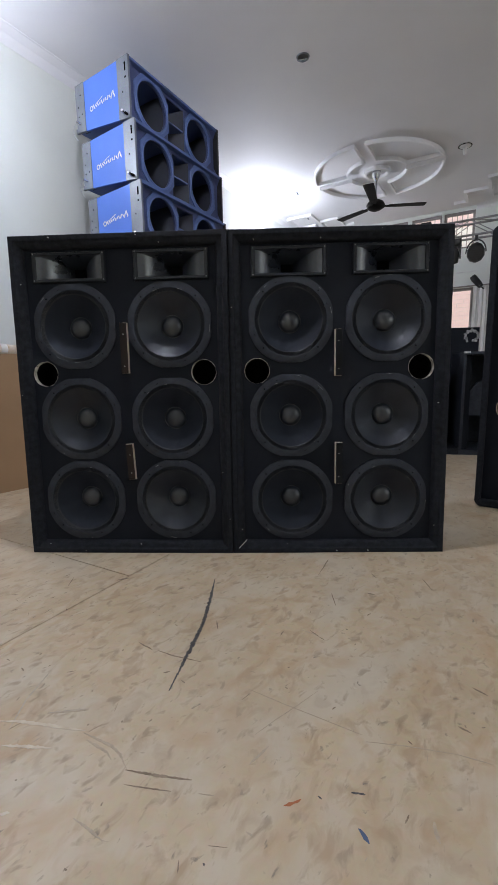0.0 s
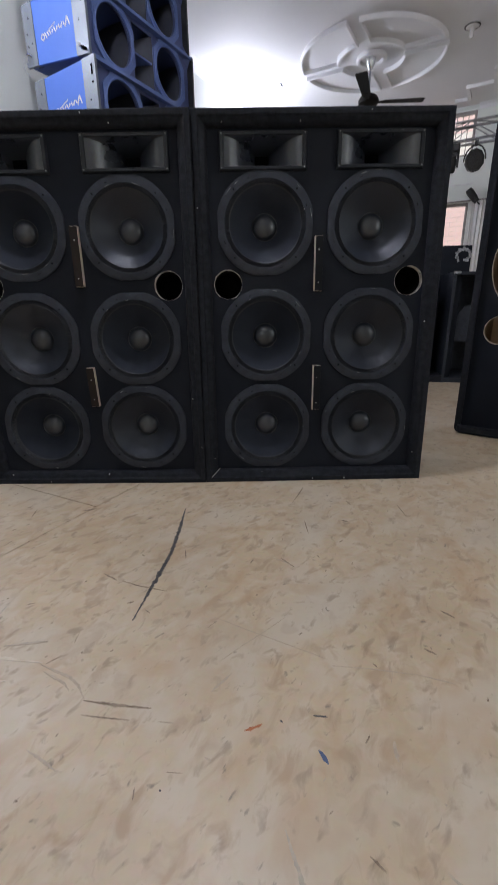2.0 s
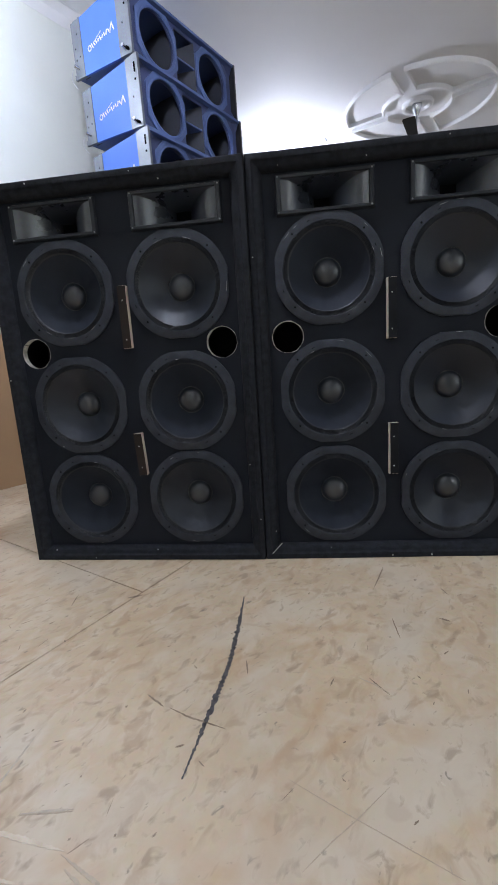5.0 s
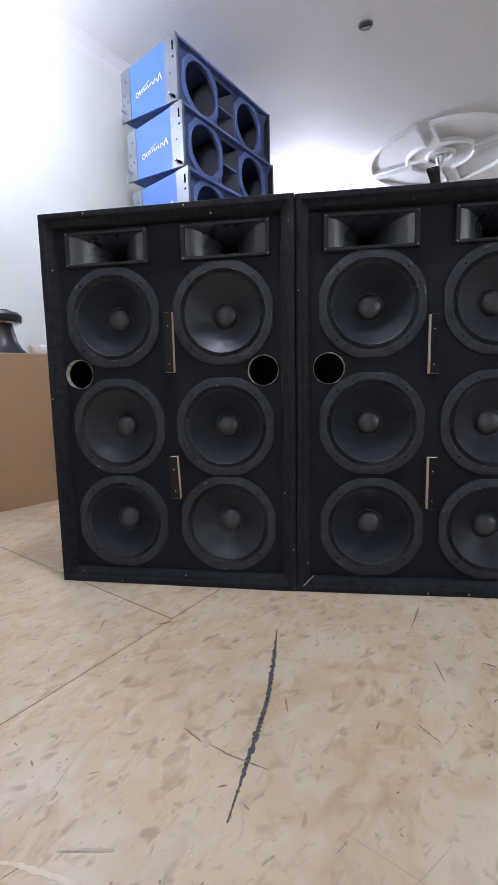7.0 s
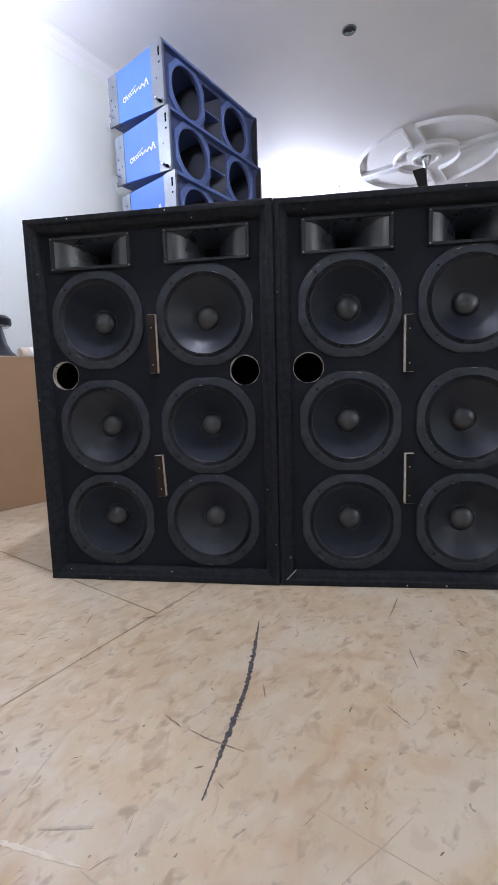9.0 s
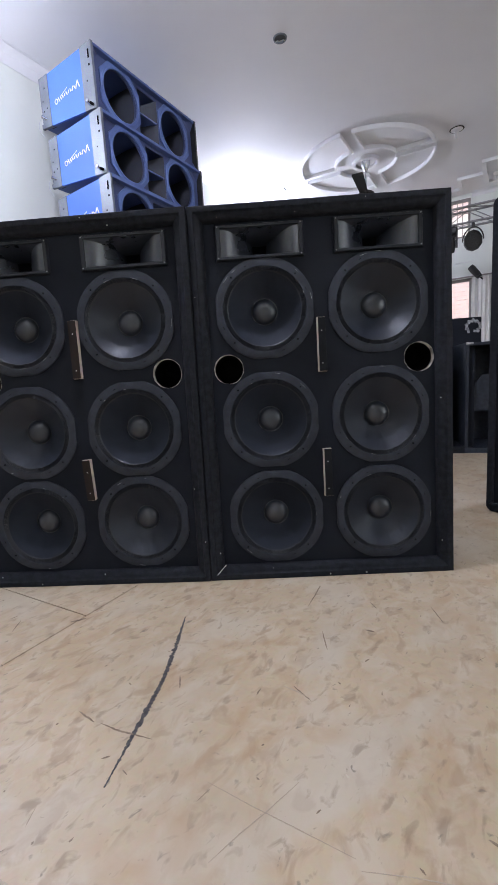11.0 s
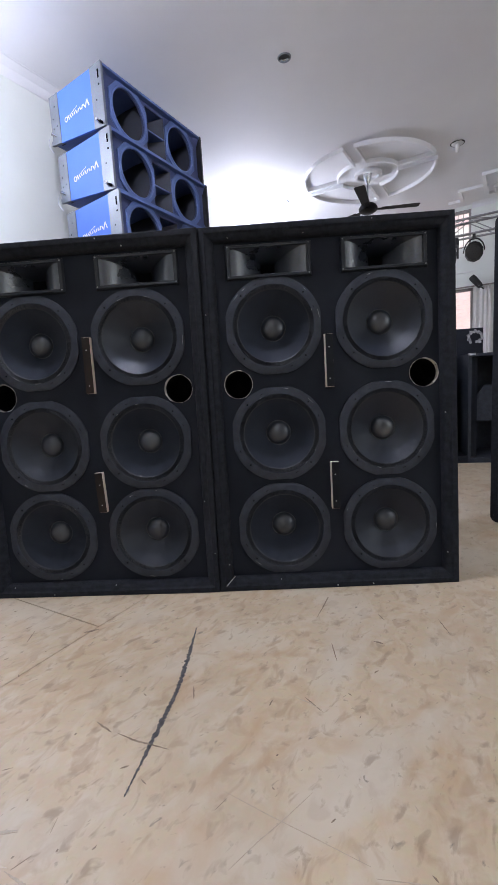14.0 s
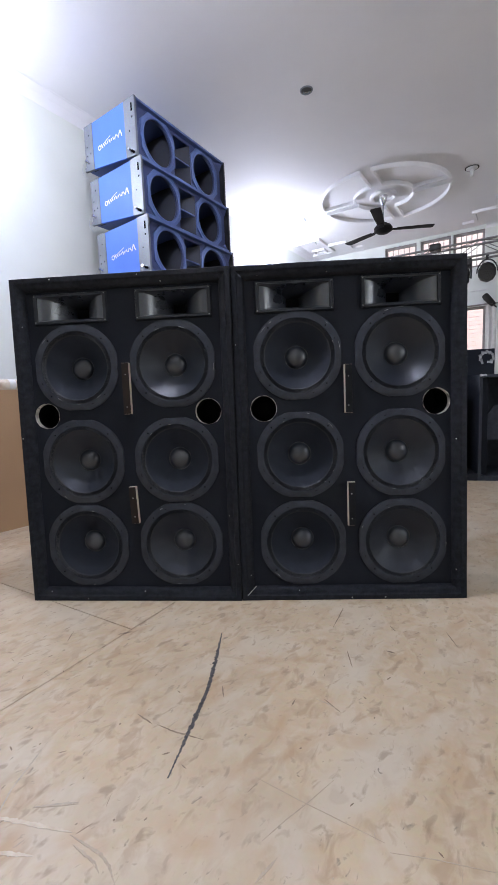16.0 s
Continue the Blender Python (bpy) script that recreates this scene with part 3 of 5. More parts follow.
def horn(parent, x0, z0, w=0.264, h=0.105):
    """Flared rectangular tweeter horn with a flat flange."""
    f = part("horn", bmesh.new(), M_HORN, parent, "glossy black plastic horn", m=Matrix.Translation((x0, 0, z0)))
    bm = bmesh.new()
    steps = [(0.0, 0.0, 0.0), (0.004, 0.004, -0.010), (0.014, 0.011, -0.010), (0.016, 0.013, -0.006)]
    n = 14
    for i in range(1, n + 1):
        t = i / n
        k = t ** 0.75
        steps.append((0.016 + (w / 2 - 0.016 - 0.022) * k, 0.013 + (h / 2 - 0.013 - 0.016) * (t ** 1.1), -0.006 + 0.10 * t ** 1.35))
    rings = []
    for ix, iz, y in steps:
        rings.append([bm.verts.new(p) for p in ((ix, y, iz), (w - ix, y, iz), (w - ix, y, h - iz), (ix, y, h - iz))])
    for a, b in zip(rings, rings[1:]):
        for i in range(4):
            j = (i + 1) % 4
            bm.faces.new((a[i], a[j], b[j], b[i]))
    bmesh.ops.recalc_face_normals(bm, faces=bm.faces)
    bm.faces.ensure_lookup_table()
    for fc in bm.faces[:12]:
        fc.material_index = 1
    bm.to_mesh(f.data)
    bm.free()
    f.data.materials.append(M_FLANGE)
    f.data.shade_smooth()
    f.data.set_sharp_from_angle(angle=radians(32))
    part("throat", boxed(0.100, w - 0.100, 0.0942, 0.099, 0.030, h - 0.030), M_DARK, f, "dark throat")
    sc = part("screw", lathe(bmesh.new(), [(0.0005, 0), (0.0032, 0), (0.0005, 0.002)], 8), M_SCUFFG, f, m=Matrix.Translation((0.008, -0.0095, 0.008)) @ FRONT)
    share(sc, Matrix.Translation((w - 0.008, -0.0095, 0.008)) @ FRONT)
    share(sc, Matrix.Translation((w - 0.008, -0.0095, h - 0.008)) @ FRONT)
    share(sc, Matrix.Translation((0.008, -0.0095, h - 0.008)) @ FRONT)


def rail(parent, a, b, inward, extra=None):
    """One mitred stretch of the padded front frame, from corner a to corner b (x, z), with its profile towards inward."""
    prof = [(0.0, 0.05), (0.0, 0.0035), (0.002, 0.0005), (0.010, 0.0), (0.017, 0.001), (0.020, 0.005), (0.024, 0.0065), (0.032, 0.008),
            (0.038, 0.014), (0.042, 0.026), (0.043, 0.037)]
    a, b, n = Vector(a), Vector(b), Vector(inward)
    d = (b - a).normalized()
    bm = bmesh.new()
    rows = []
    K = 14
    for k in range(K + 1):
        row = []
        for w, y in prof:
            p0, p1 = a + n * w + d * w, b + n * w - d * w
            p = p0.lerp(p1, k / K)
            wob = 0.0012 * noise.noise(Vector((p.x * 7, p.y * 7, w * 30)))
            row.append(bm.verts.new((p.x, y + (wob if 0 < k < K else 0), p.y)))
        rows.append(row)
    for r0, r1 in zip(rows, rows[1:]):
        for i in range(len(prof) - 1):
            bm.faces.new((r0[i], r0[i + 1], r1[i + 1], r1[i]))
    return part("frame_rail", bm, M_TRIM, parent, "padded black front frame", True)


def loudspeaker(origin, angle, lean, w, h, xs, zs, ports, horns, battens, dull, wear):
    """Cabinet that leans back a little; its front frame stands on the floor. dull: drivers with a matt cone."""
    t = thing("loudspeaker", Matrix.Translation(origin) @ pose(0, 0, 0, 0, 0, angle) @ pose(0, 0, 0, -lean),
              "tall black loudspeaker with six cone drivers and two horns", "loudspeaker", "twin loudspeakers")
    bm = bmesh.new()
    th, foot = 0.02, CD * math.sin(radians(lean)) + 0.001
    box(bm, 0, th, 0.01, CD, foot, h)
    box(bm, w - th, w, 0.01, CD, foot, h)
    box(bm, th, w - th, 0.01, CD, h - th, h - 0.0005)
    box(bm, th, w - th, 0.01, CD, foot + 0.0005, foot + th)
    box(bm, th, w - th, CD - th, CD - 0.0005, foot + th, h - th)
    part("carcass", bm, M_BLACK, t)
    for a, b, n in (((0, 0), (w, 0), (0, 1)), ((w, 0), (w, h), (-1, 0)), ((w, h), (0, h), (0, -1)), ((0, h), (0, 0), (1, 0))):
        rail(t, a, b, n)
    holes = [circle(x, z, 0.126) for x in xs for z in zs] + [circle(x, z, 0.0445, 32) for x, z in ports]
    holes += [rect(x + 0.012, x + 0.252, z + 0.011, z + 0.093) for x, z in horns]
    b = part("baffle", plate(rect(0.0415, w - 0.0415, 0.0415, h - 0.0415), holes, 0.018), M_BLACK, t, "black painted baffle", m=Matrix.Translation((0, 0.03, 0)))
    for i, x in enumerate(xs):
        for k, z in enumerate(zs):
            woofer(b, x + random.uniform(-0.002, 0.002), z + random.uniform(-0.002, 0.002), random.choice((0, 90)), (i, k) in dull)
    for x, z in horns:
        horn(b, x, z)
    for x, z in ports:
        bm = lathe(bmesh.new(), [(0.0442, -0.019), (0.0442, 0.0004), (0.0447, 0.0007), (0.0452, 0.0004)], 40, FRONT)
        for v in bm.verts:
            f = noise.noise(v.co * 70 + Vector((x * 9, 0, z)))
            g = 0.012 * f if math.hypot(v.co.x, v.co.z) < 0.0443 else 0.045 * f
            v.co.x *= 1 + g
            v.co.z *= 1 + g
        p = part("port", bm, M_PORT, b, "raw sawn port edge", m=Matrix.Translation((x, 0, z)))
        part("port_tube", lathe(bmesh.new(), [(0.0448, -0.0185), (0.0448, -0.13), (0.0445, -0.13), (0.0005, -0.13)], 32, FRONT), M_DARK, p, "black tube inside", True)
    hw = 0.013
    for (x, z0, z1, tilt, m) in battens:
        xa, xb = (-hw + 0.0032, hw - 0.0004) if m is M_BATBLK else (-hw + 0.0004, hw - 0.0012)
        s = part("batten", boxed(-hw, hw, -0.015, 0.0, 0, z1 - z0, 0.0008), M_RAW, b, "raw wooden grille batten", m=pose(x, 0, z0, 0, tilt, 0))
        part("batten_face", boxed(xa, xb, -0.0175, -0.015, 0.001, z1 - z0 - 0.001, 0.0006), m, s, "dark painted face")
        for zz in (0.025, z1 - z0 - 0.04):
            part("nail", lathe(bmesh.new(), [(0.0005, 0), (0.002, 0), (0.0005, 0.0012)], 8), M_STAPLE, s, m=Matrix.Translation((0, -0.0176, zz)) @ FRONT)
    rnd = random.Random(wear)
    st = None
    for k in range(10):
        e = k % 4
        r = rnd.uniform(0.06, 0.94)
        g = rnd.choice((0.009, 0.033))
        x, z = ((w * r, g), (w * r, h - g), (g, h * r), (w - g, h * r))[e]
        y = 0.0 if g < 0.02 else 0.0085
        m = Matrix.Translation((x, y - 0.0005, z)) @ FRONT @ Matrix.Diagonal((rnd.uniform(0.5, 1.1),) * 3).to_4x4()
        if st is None:
            st = part("staple", lathe(bmesh.new(), [(0.0005, -0.001), (0.0022, -0.001), (0.0020, 0.0012), (0.0005, 0.0016)], 8), M_STAPLE, t, "bright staple head", m=m)
        else:
            share(st, m)
    # rubbed paint along the lower edge and the rims
    for k in range(9):
        x0 = rnd.uniform(0.06, 0.66)
        ln = rnd.uniform(0.01, 0.05)
        z = rnd.choice((0.0395, 0.0018, h - 0.040))
        part("rub_mark", boxed(x0, x0 + ln, 0.0262 if z > 0.03 else 0.0045, 0.0292 if z > 0.03 else 0.0075, z, z + 0.0014), M_SCUFFG, t, "rubbed grey edge")
    return t


M_SCUFFG = mat("rubbed_grey", (0.30, 0.305, 0.31), 0.6, second=(0.07, 0.07, 0.075), scale=90)
left_box = loudspeaker((-0.836, 1.604, 0.0), 5.57, 1.62, 0.76, 1.137, (0.209, 0.548), (0.832, 0.501, 0.199), ((0.087, 0.667), (0.665, 0.665)),
                       ((0.068, 0.983), (0.429, 0.983)), ((0.386, 0.665, 0.841, 0, M_BROWN), (0.391, 0.278, 0.410, -2.5, M_BROWN)),
                       ((0, 0), (1, 1), (0, 2)), 3)
right_box = loudspeaker((-0.078, 1.680, 0.0), 7.11, 2.34, 0.765, 1.141, (0.2165, 0.556), (0.8405, 0.505, 0.196), ((0.095, 0.667), (0.676, 0.672)),
                        ((0.077, 0.987), (0.428, 0.989)), ((0.382, 0.644, 0.806, 0, M_BATBLK), (0.386, 0.256, 0.407, 0, M_BATBLK)),
                        ((0, 0), (0, 1), (0, 2)), 8)
# pale torn corner at the foot of the frame
part("torn_corner", boxed(-0.0012, 0.0012, -0.001, 0.001, 0, 0.05, m=pose(0.016, 0.0035, 0.014, 0, 42, 0)), M_STAPLE, right_box, "pale torn corner")
# worn bright edges on some driver frames
rr = random.Random(5)
for b in (left_box, right_box):
    for w in [o for o in b.children_recursive if o.name.startswith("woofer")]:
        for k in range(rr.choice((2, 3, 4, 5))):
            a0 = rr.uniform(0, 6.28)
            ln = rr.uniform(0.05, 0.22)
            bm = bmesh.new()
            prev = None
            rad = rr.choice((0.1258, 0.1266, 0.144, 0.1455))
            for i in range(7):
                a = a0 + ln * i / 6
                wd = 0.0009 * math.sin(math.pi * (i + 0.3) / 6.6)
                pr = [bm.verts.new((r * math.cos(a), r * math.sin(a), 0.0090)) for r in (rad - wd, rad + wd)]
                if prev:
                    bm.faces.new((prev[0], prev[1], pr[1], pr[0]))
                prev = pr
            part("chip", bm, M_SCUFFG, w, "worn bright chip")


# ---- blue line array stack ----
AW, AH, AD = 1.03, 0.366, 0.50


def array_unit(m):
    """Empty blue line array cabinet: wedge-shaped sides, steel rigging plates, baffle with two round openings and a horn slot.
    x runs along the front, y goes back."""
    t = thing("line_array_cabinet", m, "blue wedge-shaped line array cabinet with grey rigging plates", "loudspeaker", "stacked line array")
    drop = 0.036

    def wedge(x0, x1, y0, y1, inset=0.0):
        bm = bmesh.new()
        vs = []
        for x in (x0, x1):
            for y in (y0, y1):
                d = drop * y / AD
                vs.append([bm.verts.new((x, y, d + inset)), bm.verts.new((x, y, AH - d - inset))])
        a, b, c, d_ = vs
        for q in ((a[0], a[1], b[1], b[0]), (c[0], d_[0], d_[1], c[1]), (a[0], c[0], c[1], a[1]), (b[0], b[1], d_[1], d_[0]), (a[1], c[1], d_[1], b[1]), (a[0], b[0], d_[0], c[0])):
            bm.faces.new(q)
        return bm

    for x0, x1, sgn in ((0.004, 0.022, -1), (AW - 0.022, AW - 0.004, 1)):
        s = part("side_panel", wedge(x0, x1, 0.09, 0.42, 0.002), M_BLUE, t, "gloss blue side panel")
        if sgn < 0:
            # worn brush lettering of the maker, kept as plain strokes
            rnd = random.Random(4)
            bm = bmesh.new()
            lathe(bm, [(0.010, 0.0), (0.010, 0.0012), (0.017, 0.0012), (0.017, 0.0)], 14, Matrix.Translation((0.0028, 0.35, 0.150)) @ Matrix.Rotation(radians(-90), 4, "Y"))
            y = 0.325
            for k in range(11):
                h = rnd.uniform(0.024, 0.045) * (1.5 if k in (0, 9, 10) else 0.9)
                mm = Matrix.Translation((0.003, y, 0.155 + k * 0.0025)) @ pose(0, 0, 0, rnd.choice((-28, -20, 24, -35)))
                box(bm, -0.0006, 0.0006, -0.0040, 0.0040, -h * 0.36, h * 0.36, m=mm)
                y -= 0.019
            box(bm, -0.0006, 0.0006, -0.05, 0.03, -0.002, 0.002, m=Matrix.Translation((0.0028, 0.285, 0.176)) @ pose(0, 0, 0, -24))
            part("lettering", bm, M_LOGO, s, "pale gold brush strokes")
        xa, xb = (x0 - 0.004, x0 + 0.014) if sgn < 0 else (x1 - 0.014, x1 + 0.004)
        # the front plate at the far end is coloured darker than the near one
        fp = part("front_plate", wedge(xa, xb, -0.004, 0.094), M_PLATE if sgn < 0 else M_DRIVER, t, "steel rigging plate, the far one coloured darker")
        rp = part("rear_plate", wedge(xa, xb, 0.416, AD, 0.0), M_PLATE, t, "grey steel rear plate")
        xo = xa - 0.0015 if sgn < 0 else xb + 0.0015
        for (yy, z0, z1) in ((0.022, 0.275, 0.325), (0.022, 0.235, 0.245)):
            part("slot", boxed(xo - 0.0006, xo + 0.0012, yy - 0.006, yy + 0.006, z0, z1), M_DARK, fp, "dark slot")
        part("pin", rod(bmesh.new(), (xo, 0.04, 0.028), (xo - 0.035 * (1 if sgn < 0 else -1), 0.034, 0.034), 0.009, 12), M_CHROME, fp, "chrome locking pin", True)
        part("knob", rod(bmesh.new(), (xo, 0.02, 0.022), (xo + 0.02 * sgn, 0.02, 0.022), 0.008, 10), M_DARK, fp, "black pin head", True)
        part("pin", rod(bmesh.new(), (xo, 0.462, 0.082), (xo + 0.03 * sgn, 0.47, 0.088), 0.010, 12), M_CHROME, rp, "chrome locking pin", True)
        part("lug", boxed(xa, xb, 0.455, 0.515, 0.035, 0.065, 0.003), M_PLATE, rp, "steel lug")
        h = part("bolt_hole", lathe(bmesh.new(), [(0.0005, 0), (0.005, 0), (0.0045, 0.001), (0.0005, 0.001)], 10), M_DARK, rp, m=Matrix.Translation((xo, 0.475, 0.13)) @ Matrix.Rotation(radians(90 * sgn), 4, "Y"))
        for yy, zz in ((0.44, 0.14), (0.475, 0.19), (0.45, 0.26), (0.05, 0.16)):
            share(h, Matrix.Translation((xo, yy, zz)) @ Matrix.Rotation(radians(90 * sgn), 4, "Y"))
        pts = []
        for k in range(10):
            a = math.pi * k / 9
            pts.append(Vector((xo + sgn * (0.012 + 0.012 * math.sin(a)), 0.485 + 0.028 * math.sin(a), 0.10 - 0.12 * k / 9)))
        tube("tether", pts, 0.0018, M_WIRE, rp, "thin clear tether wire")
    # top and bottom boards follow the wedge
    for top in (0, 1):
        bm = bmesh.new()
        vs = []
        for x in (0.018, AW - 0.018):
            for y, k in ((0.0, 0), (AD - 0.01, 1)):
                d = drop * y / AD
                z0 = d + 0.001 if not top else AH - d - 0.001
                z1 = z0 + 0.015 * (1 if not top else -1)
                vs.append((bm.verts.new((x, y, z0)), bm.verts.new((x, y, z1))))
        a, b, c, d_ = vs
        for q in ((a[0], b[0], d_[0], c[0]), (a[1], c[1], d_[1], b[1]), (a[0], c[0], c[1], a[1]), (b[0], b[1], d_[1], d_[0]), (a[0], a[1], b[1], b[0]), (c[0], d_[0], d_[1], c[1])):
            bm.faces.new(q)
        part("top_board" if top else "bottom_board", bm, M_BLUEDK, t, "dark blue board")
    part("back_panel", boxed(0.018, AW - 0.018, AD - 0.03, AD - 0.012, drop + 0.002, AH - drop - 0.002), M_BLUEIN, t, "back panel darkened for the shade inside")
    ends = [rect(0.022, AW - 0.022, 0.017, AH - 0.017)]
    zc = AH / 2
    cx = (0.250, AW - 0.250)
    slot = rect(AW / 2 - 0.095, AW / 2 + 0.095, 0.035, AH - 0.035)
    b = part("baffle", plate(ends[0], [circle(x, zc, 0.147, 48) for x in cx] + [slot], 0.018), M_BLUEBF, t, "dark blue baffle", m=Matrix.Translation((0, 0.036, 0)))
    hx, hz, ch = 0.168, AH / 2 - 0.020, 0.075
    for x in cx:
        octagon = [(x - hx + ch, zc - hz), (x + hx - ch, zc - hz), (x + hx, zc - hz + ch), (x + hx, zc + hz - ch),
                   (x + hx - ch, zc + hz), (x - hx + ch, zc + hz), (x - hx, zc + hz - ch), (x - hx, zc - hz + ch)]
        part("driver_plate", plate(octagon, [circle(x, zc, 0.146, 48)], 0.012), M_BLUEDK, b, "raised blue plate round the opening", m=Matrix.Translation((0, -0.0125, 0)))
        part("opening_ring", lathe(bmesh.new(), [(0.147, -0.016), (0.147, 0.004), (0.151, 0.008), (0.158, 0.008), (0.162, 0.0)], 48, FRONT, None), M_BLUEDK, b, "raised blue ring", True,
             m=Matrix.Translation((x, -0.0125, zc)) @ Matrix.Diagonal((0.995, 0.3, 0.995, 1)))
    # corner wedges of the baffle and the horn cheeks
    for x0, x1 in ((0.024, 0.09), (AW - 0.024, AW - 0.09)):
        for z0, z1 in ((0.018, 0.075), (AH - 0.018, AH - 0.075)):
            bm = bmesh.new()
            f = [bm.verts.new(p) for p in ((x0, -0.030, z0), (x1, -0.001, z0), (x0, -0.001, z1))]
            k = bm.verts.new((x0, -0.001, z0))
            bm.faces.new(f)
            for i in range(3):
                bm.faces.new((f[i], f[(i + 1) % 3], k))
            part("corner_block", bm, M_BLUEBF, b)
    for side in (-1, 1):
        bm = bmesh.new()
        xf, xb = AW / 2 + side * 0.095, AW / 2 + side * 0.018
        vs = [bm.verts.new(p) for p in ((xf, 0.0, 0.035), (xf, 0.0, AH - 0.035), (xb, 0.17, AH - 0.06), (xb, 0.17, 0.06))]
        v2 = [bm.verts.new((v.co.x + side * 0.008, v.co.y + 0.004, v.co.z)) for v in vs]
        bm.faces.new(vs)
        bm.faces.new(v2)
        for i in range(4):
            j = (i + 1) % 4
            bm.faces.new((vs[i], vs[j], v2[j], v2[i]))
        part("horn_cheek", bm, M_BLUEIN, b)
    for z in (zc - 0.002, ):
        part("vane", boxed(AW / 2 - 0.09, AW / 2 + 0.09, 0.004, 0.15, z - 0.005, z + 0.005), M_BLUEDK, b)
    # dark sheets added over the inner side faces to keep the openings shaded
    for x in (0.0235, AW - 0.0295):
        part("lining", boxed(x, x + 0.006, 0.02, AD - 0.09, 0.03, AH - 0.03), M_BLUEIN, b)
    # pale strip where light falls on the bottom board near the openings
    part("inner_floor", boxed(0.031, AW - 0.031, 0.056, 0.19, 0.040, 0.044), M_LITBOARD, b, "pale strip for the lit part of the bottom board")
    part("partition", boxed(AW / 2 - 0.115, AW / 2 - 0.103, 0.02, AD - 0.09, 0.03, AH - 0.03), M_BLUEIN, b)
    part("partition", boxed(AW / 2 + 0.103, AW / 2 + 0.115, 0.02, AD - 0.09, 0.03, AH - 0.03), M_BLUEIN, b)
    return t


A_DIR = radians(68.5)
out = Vector((math.sin(A_DIR), -math.cos(A_DIR), 0))
PITCH = 0.3735
unit = None
for k in range(7):
    p = Vector((-0.978, 3.139, 2.678 - AH - PITCH * k)) + out * (0.028 * min(k, 3))
    m = Matrix.Translation(p) @ pose(0, 0, 0, 0, 0, 68.5)
    unit = array_unit(m) if unit is None else (copy_thing(unit, m), unit)[1]
base_z = 2.678 - AH - PITCH * 6
dl = thing("dolly", Matrix.Translation(Vector((-0.978, 3.139, 0)) + out * 0.084) @ pose(0, 0, 0, 0, 0, 68.5), "low black wheeled dolly under the blue stack", "dolly")
part("deck", boxed(0.0, AW, 0.0, AD, base_z - 0.04, base_z, 0.004), M_BLACK, dl)
for x in (0.1, AW - 0.1):
    for y in (0.08, AD - 0.08):
        c = part("castor", lathe(bmesh.new(), [(0.0005, -0.02), (0.055, -0.02), (0.06, 0), (0.055, 0.02), (0.0005, 0.02)], 24, Matrix.Rotation(radians(90), 4, "X")), M_DARK, dl, "black castor wheel", True,
                 m=Matrix.Translation((x, y, 0.06)))
        part("fork", boxed(-0.03, 0.03, -0.03, 0.03, 0.05, base_z - 0.10), M_PLATE, c)


# ---- brown board cabinet by the wall, with a horn driver and a tape roll on it ----
bx = thing("board_cabinet", Matrix.Translation((-1.6, 2.29, 0)) @ pose(0, 0, 0, 0, 0, 59), "plain brown fibreboard cabinet standing by the wall", "cabinet")
part("front_board", boxed(-0.75, 0.45, 0.0, 0.018, 0.0, 0.79, 0.001), M_MDF, bx)
part("side_board", boxed(-0.75, -0.732, 0.0185, 0.44, 0.0, 0.79), M_MDF, bx)
part("side_board", boxed(0.432, 0.45, 0.0185, 0.44, 0.0, 0.79), M_MDF, bx)
part("back_board", boxed(-0.7315, 0.4315, 0.422, 0.44, 0.0, 0.79), M_MDF, bx)
part("top_board", boxed(-0.752, 0.452, -0.002, 0.442, 0.7905, 0.797, 0.001), M_MDFTOP, bx, "pale top board")

hd = thing("horn_driver", Matrix.Translation((-1.6, 2.29, 0.797)) @ pose(0, 0, 0, 0, 0, 59) @ pose(0.03, 0.16, 0), "black compression driver on a horn, standing mouth down", "horn driver")
part("flare", lathe(bmesh.new(), [(0.115, 0.0), (0.115, 0.006), (0.09, 0.03), (0.07, 0.07), (0.06, 0.12), (0.055, 0.155), (0.0005, 0.155)], 32), M_DRIVER, hd, "black flared horn", True)
part("flange", lathe(bmesh.new(), [(0.0005, 0.155), (0.085, 0.155), (0.088, 0.163), (0.0005, 0.163)], 32), M_CHROME, hd, "bright flange ring", True)
part("magnet", lathe(bmesh.new(), [(0.0005, 0.163), (0.095, 0.164), (0.10, 0.175), (0.10, 0.20), (0.085, 0.215), (0.05, 0.217), (0.048, 0.228), (0.0005, 0.228)], 36), M_DRIVER, hd, smooth=True)

rl = thing("tape_roll", Matrix.Translation((-1.6, 2.29, 0.797)) @ pose(0, 0, 0, 0, 0, 59) @ pose(0.20, 0.2, 0.031, 0, 90, 12), "cream plastic roll lying on the cabinet", "roll")
part("roll_body", lathe(bmesh.new(), [(0.0005, -0.03), (0.024, -0.03), (0.030, -0.02), (0.031, 0.06), (0.028, 0.13), (0.024, 0.135), (0.0005, 0.135)], 24), M_TAPE, rl, smooth=True)
part("label_band", lathe(bmesh.new(), [(0.0315, 0.02), (0.0318, 0.021), (0.0318, 0.06), (0.0315, 0.061)], 24), M_WHITEPL, rl, "white band", True)


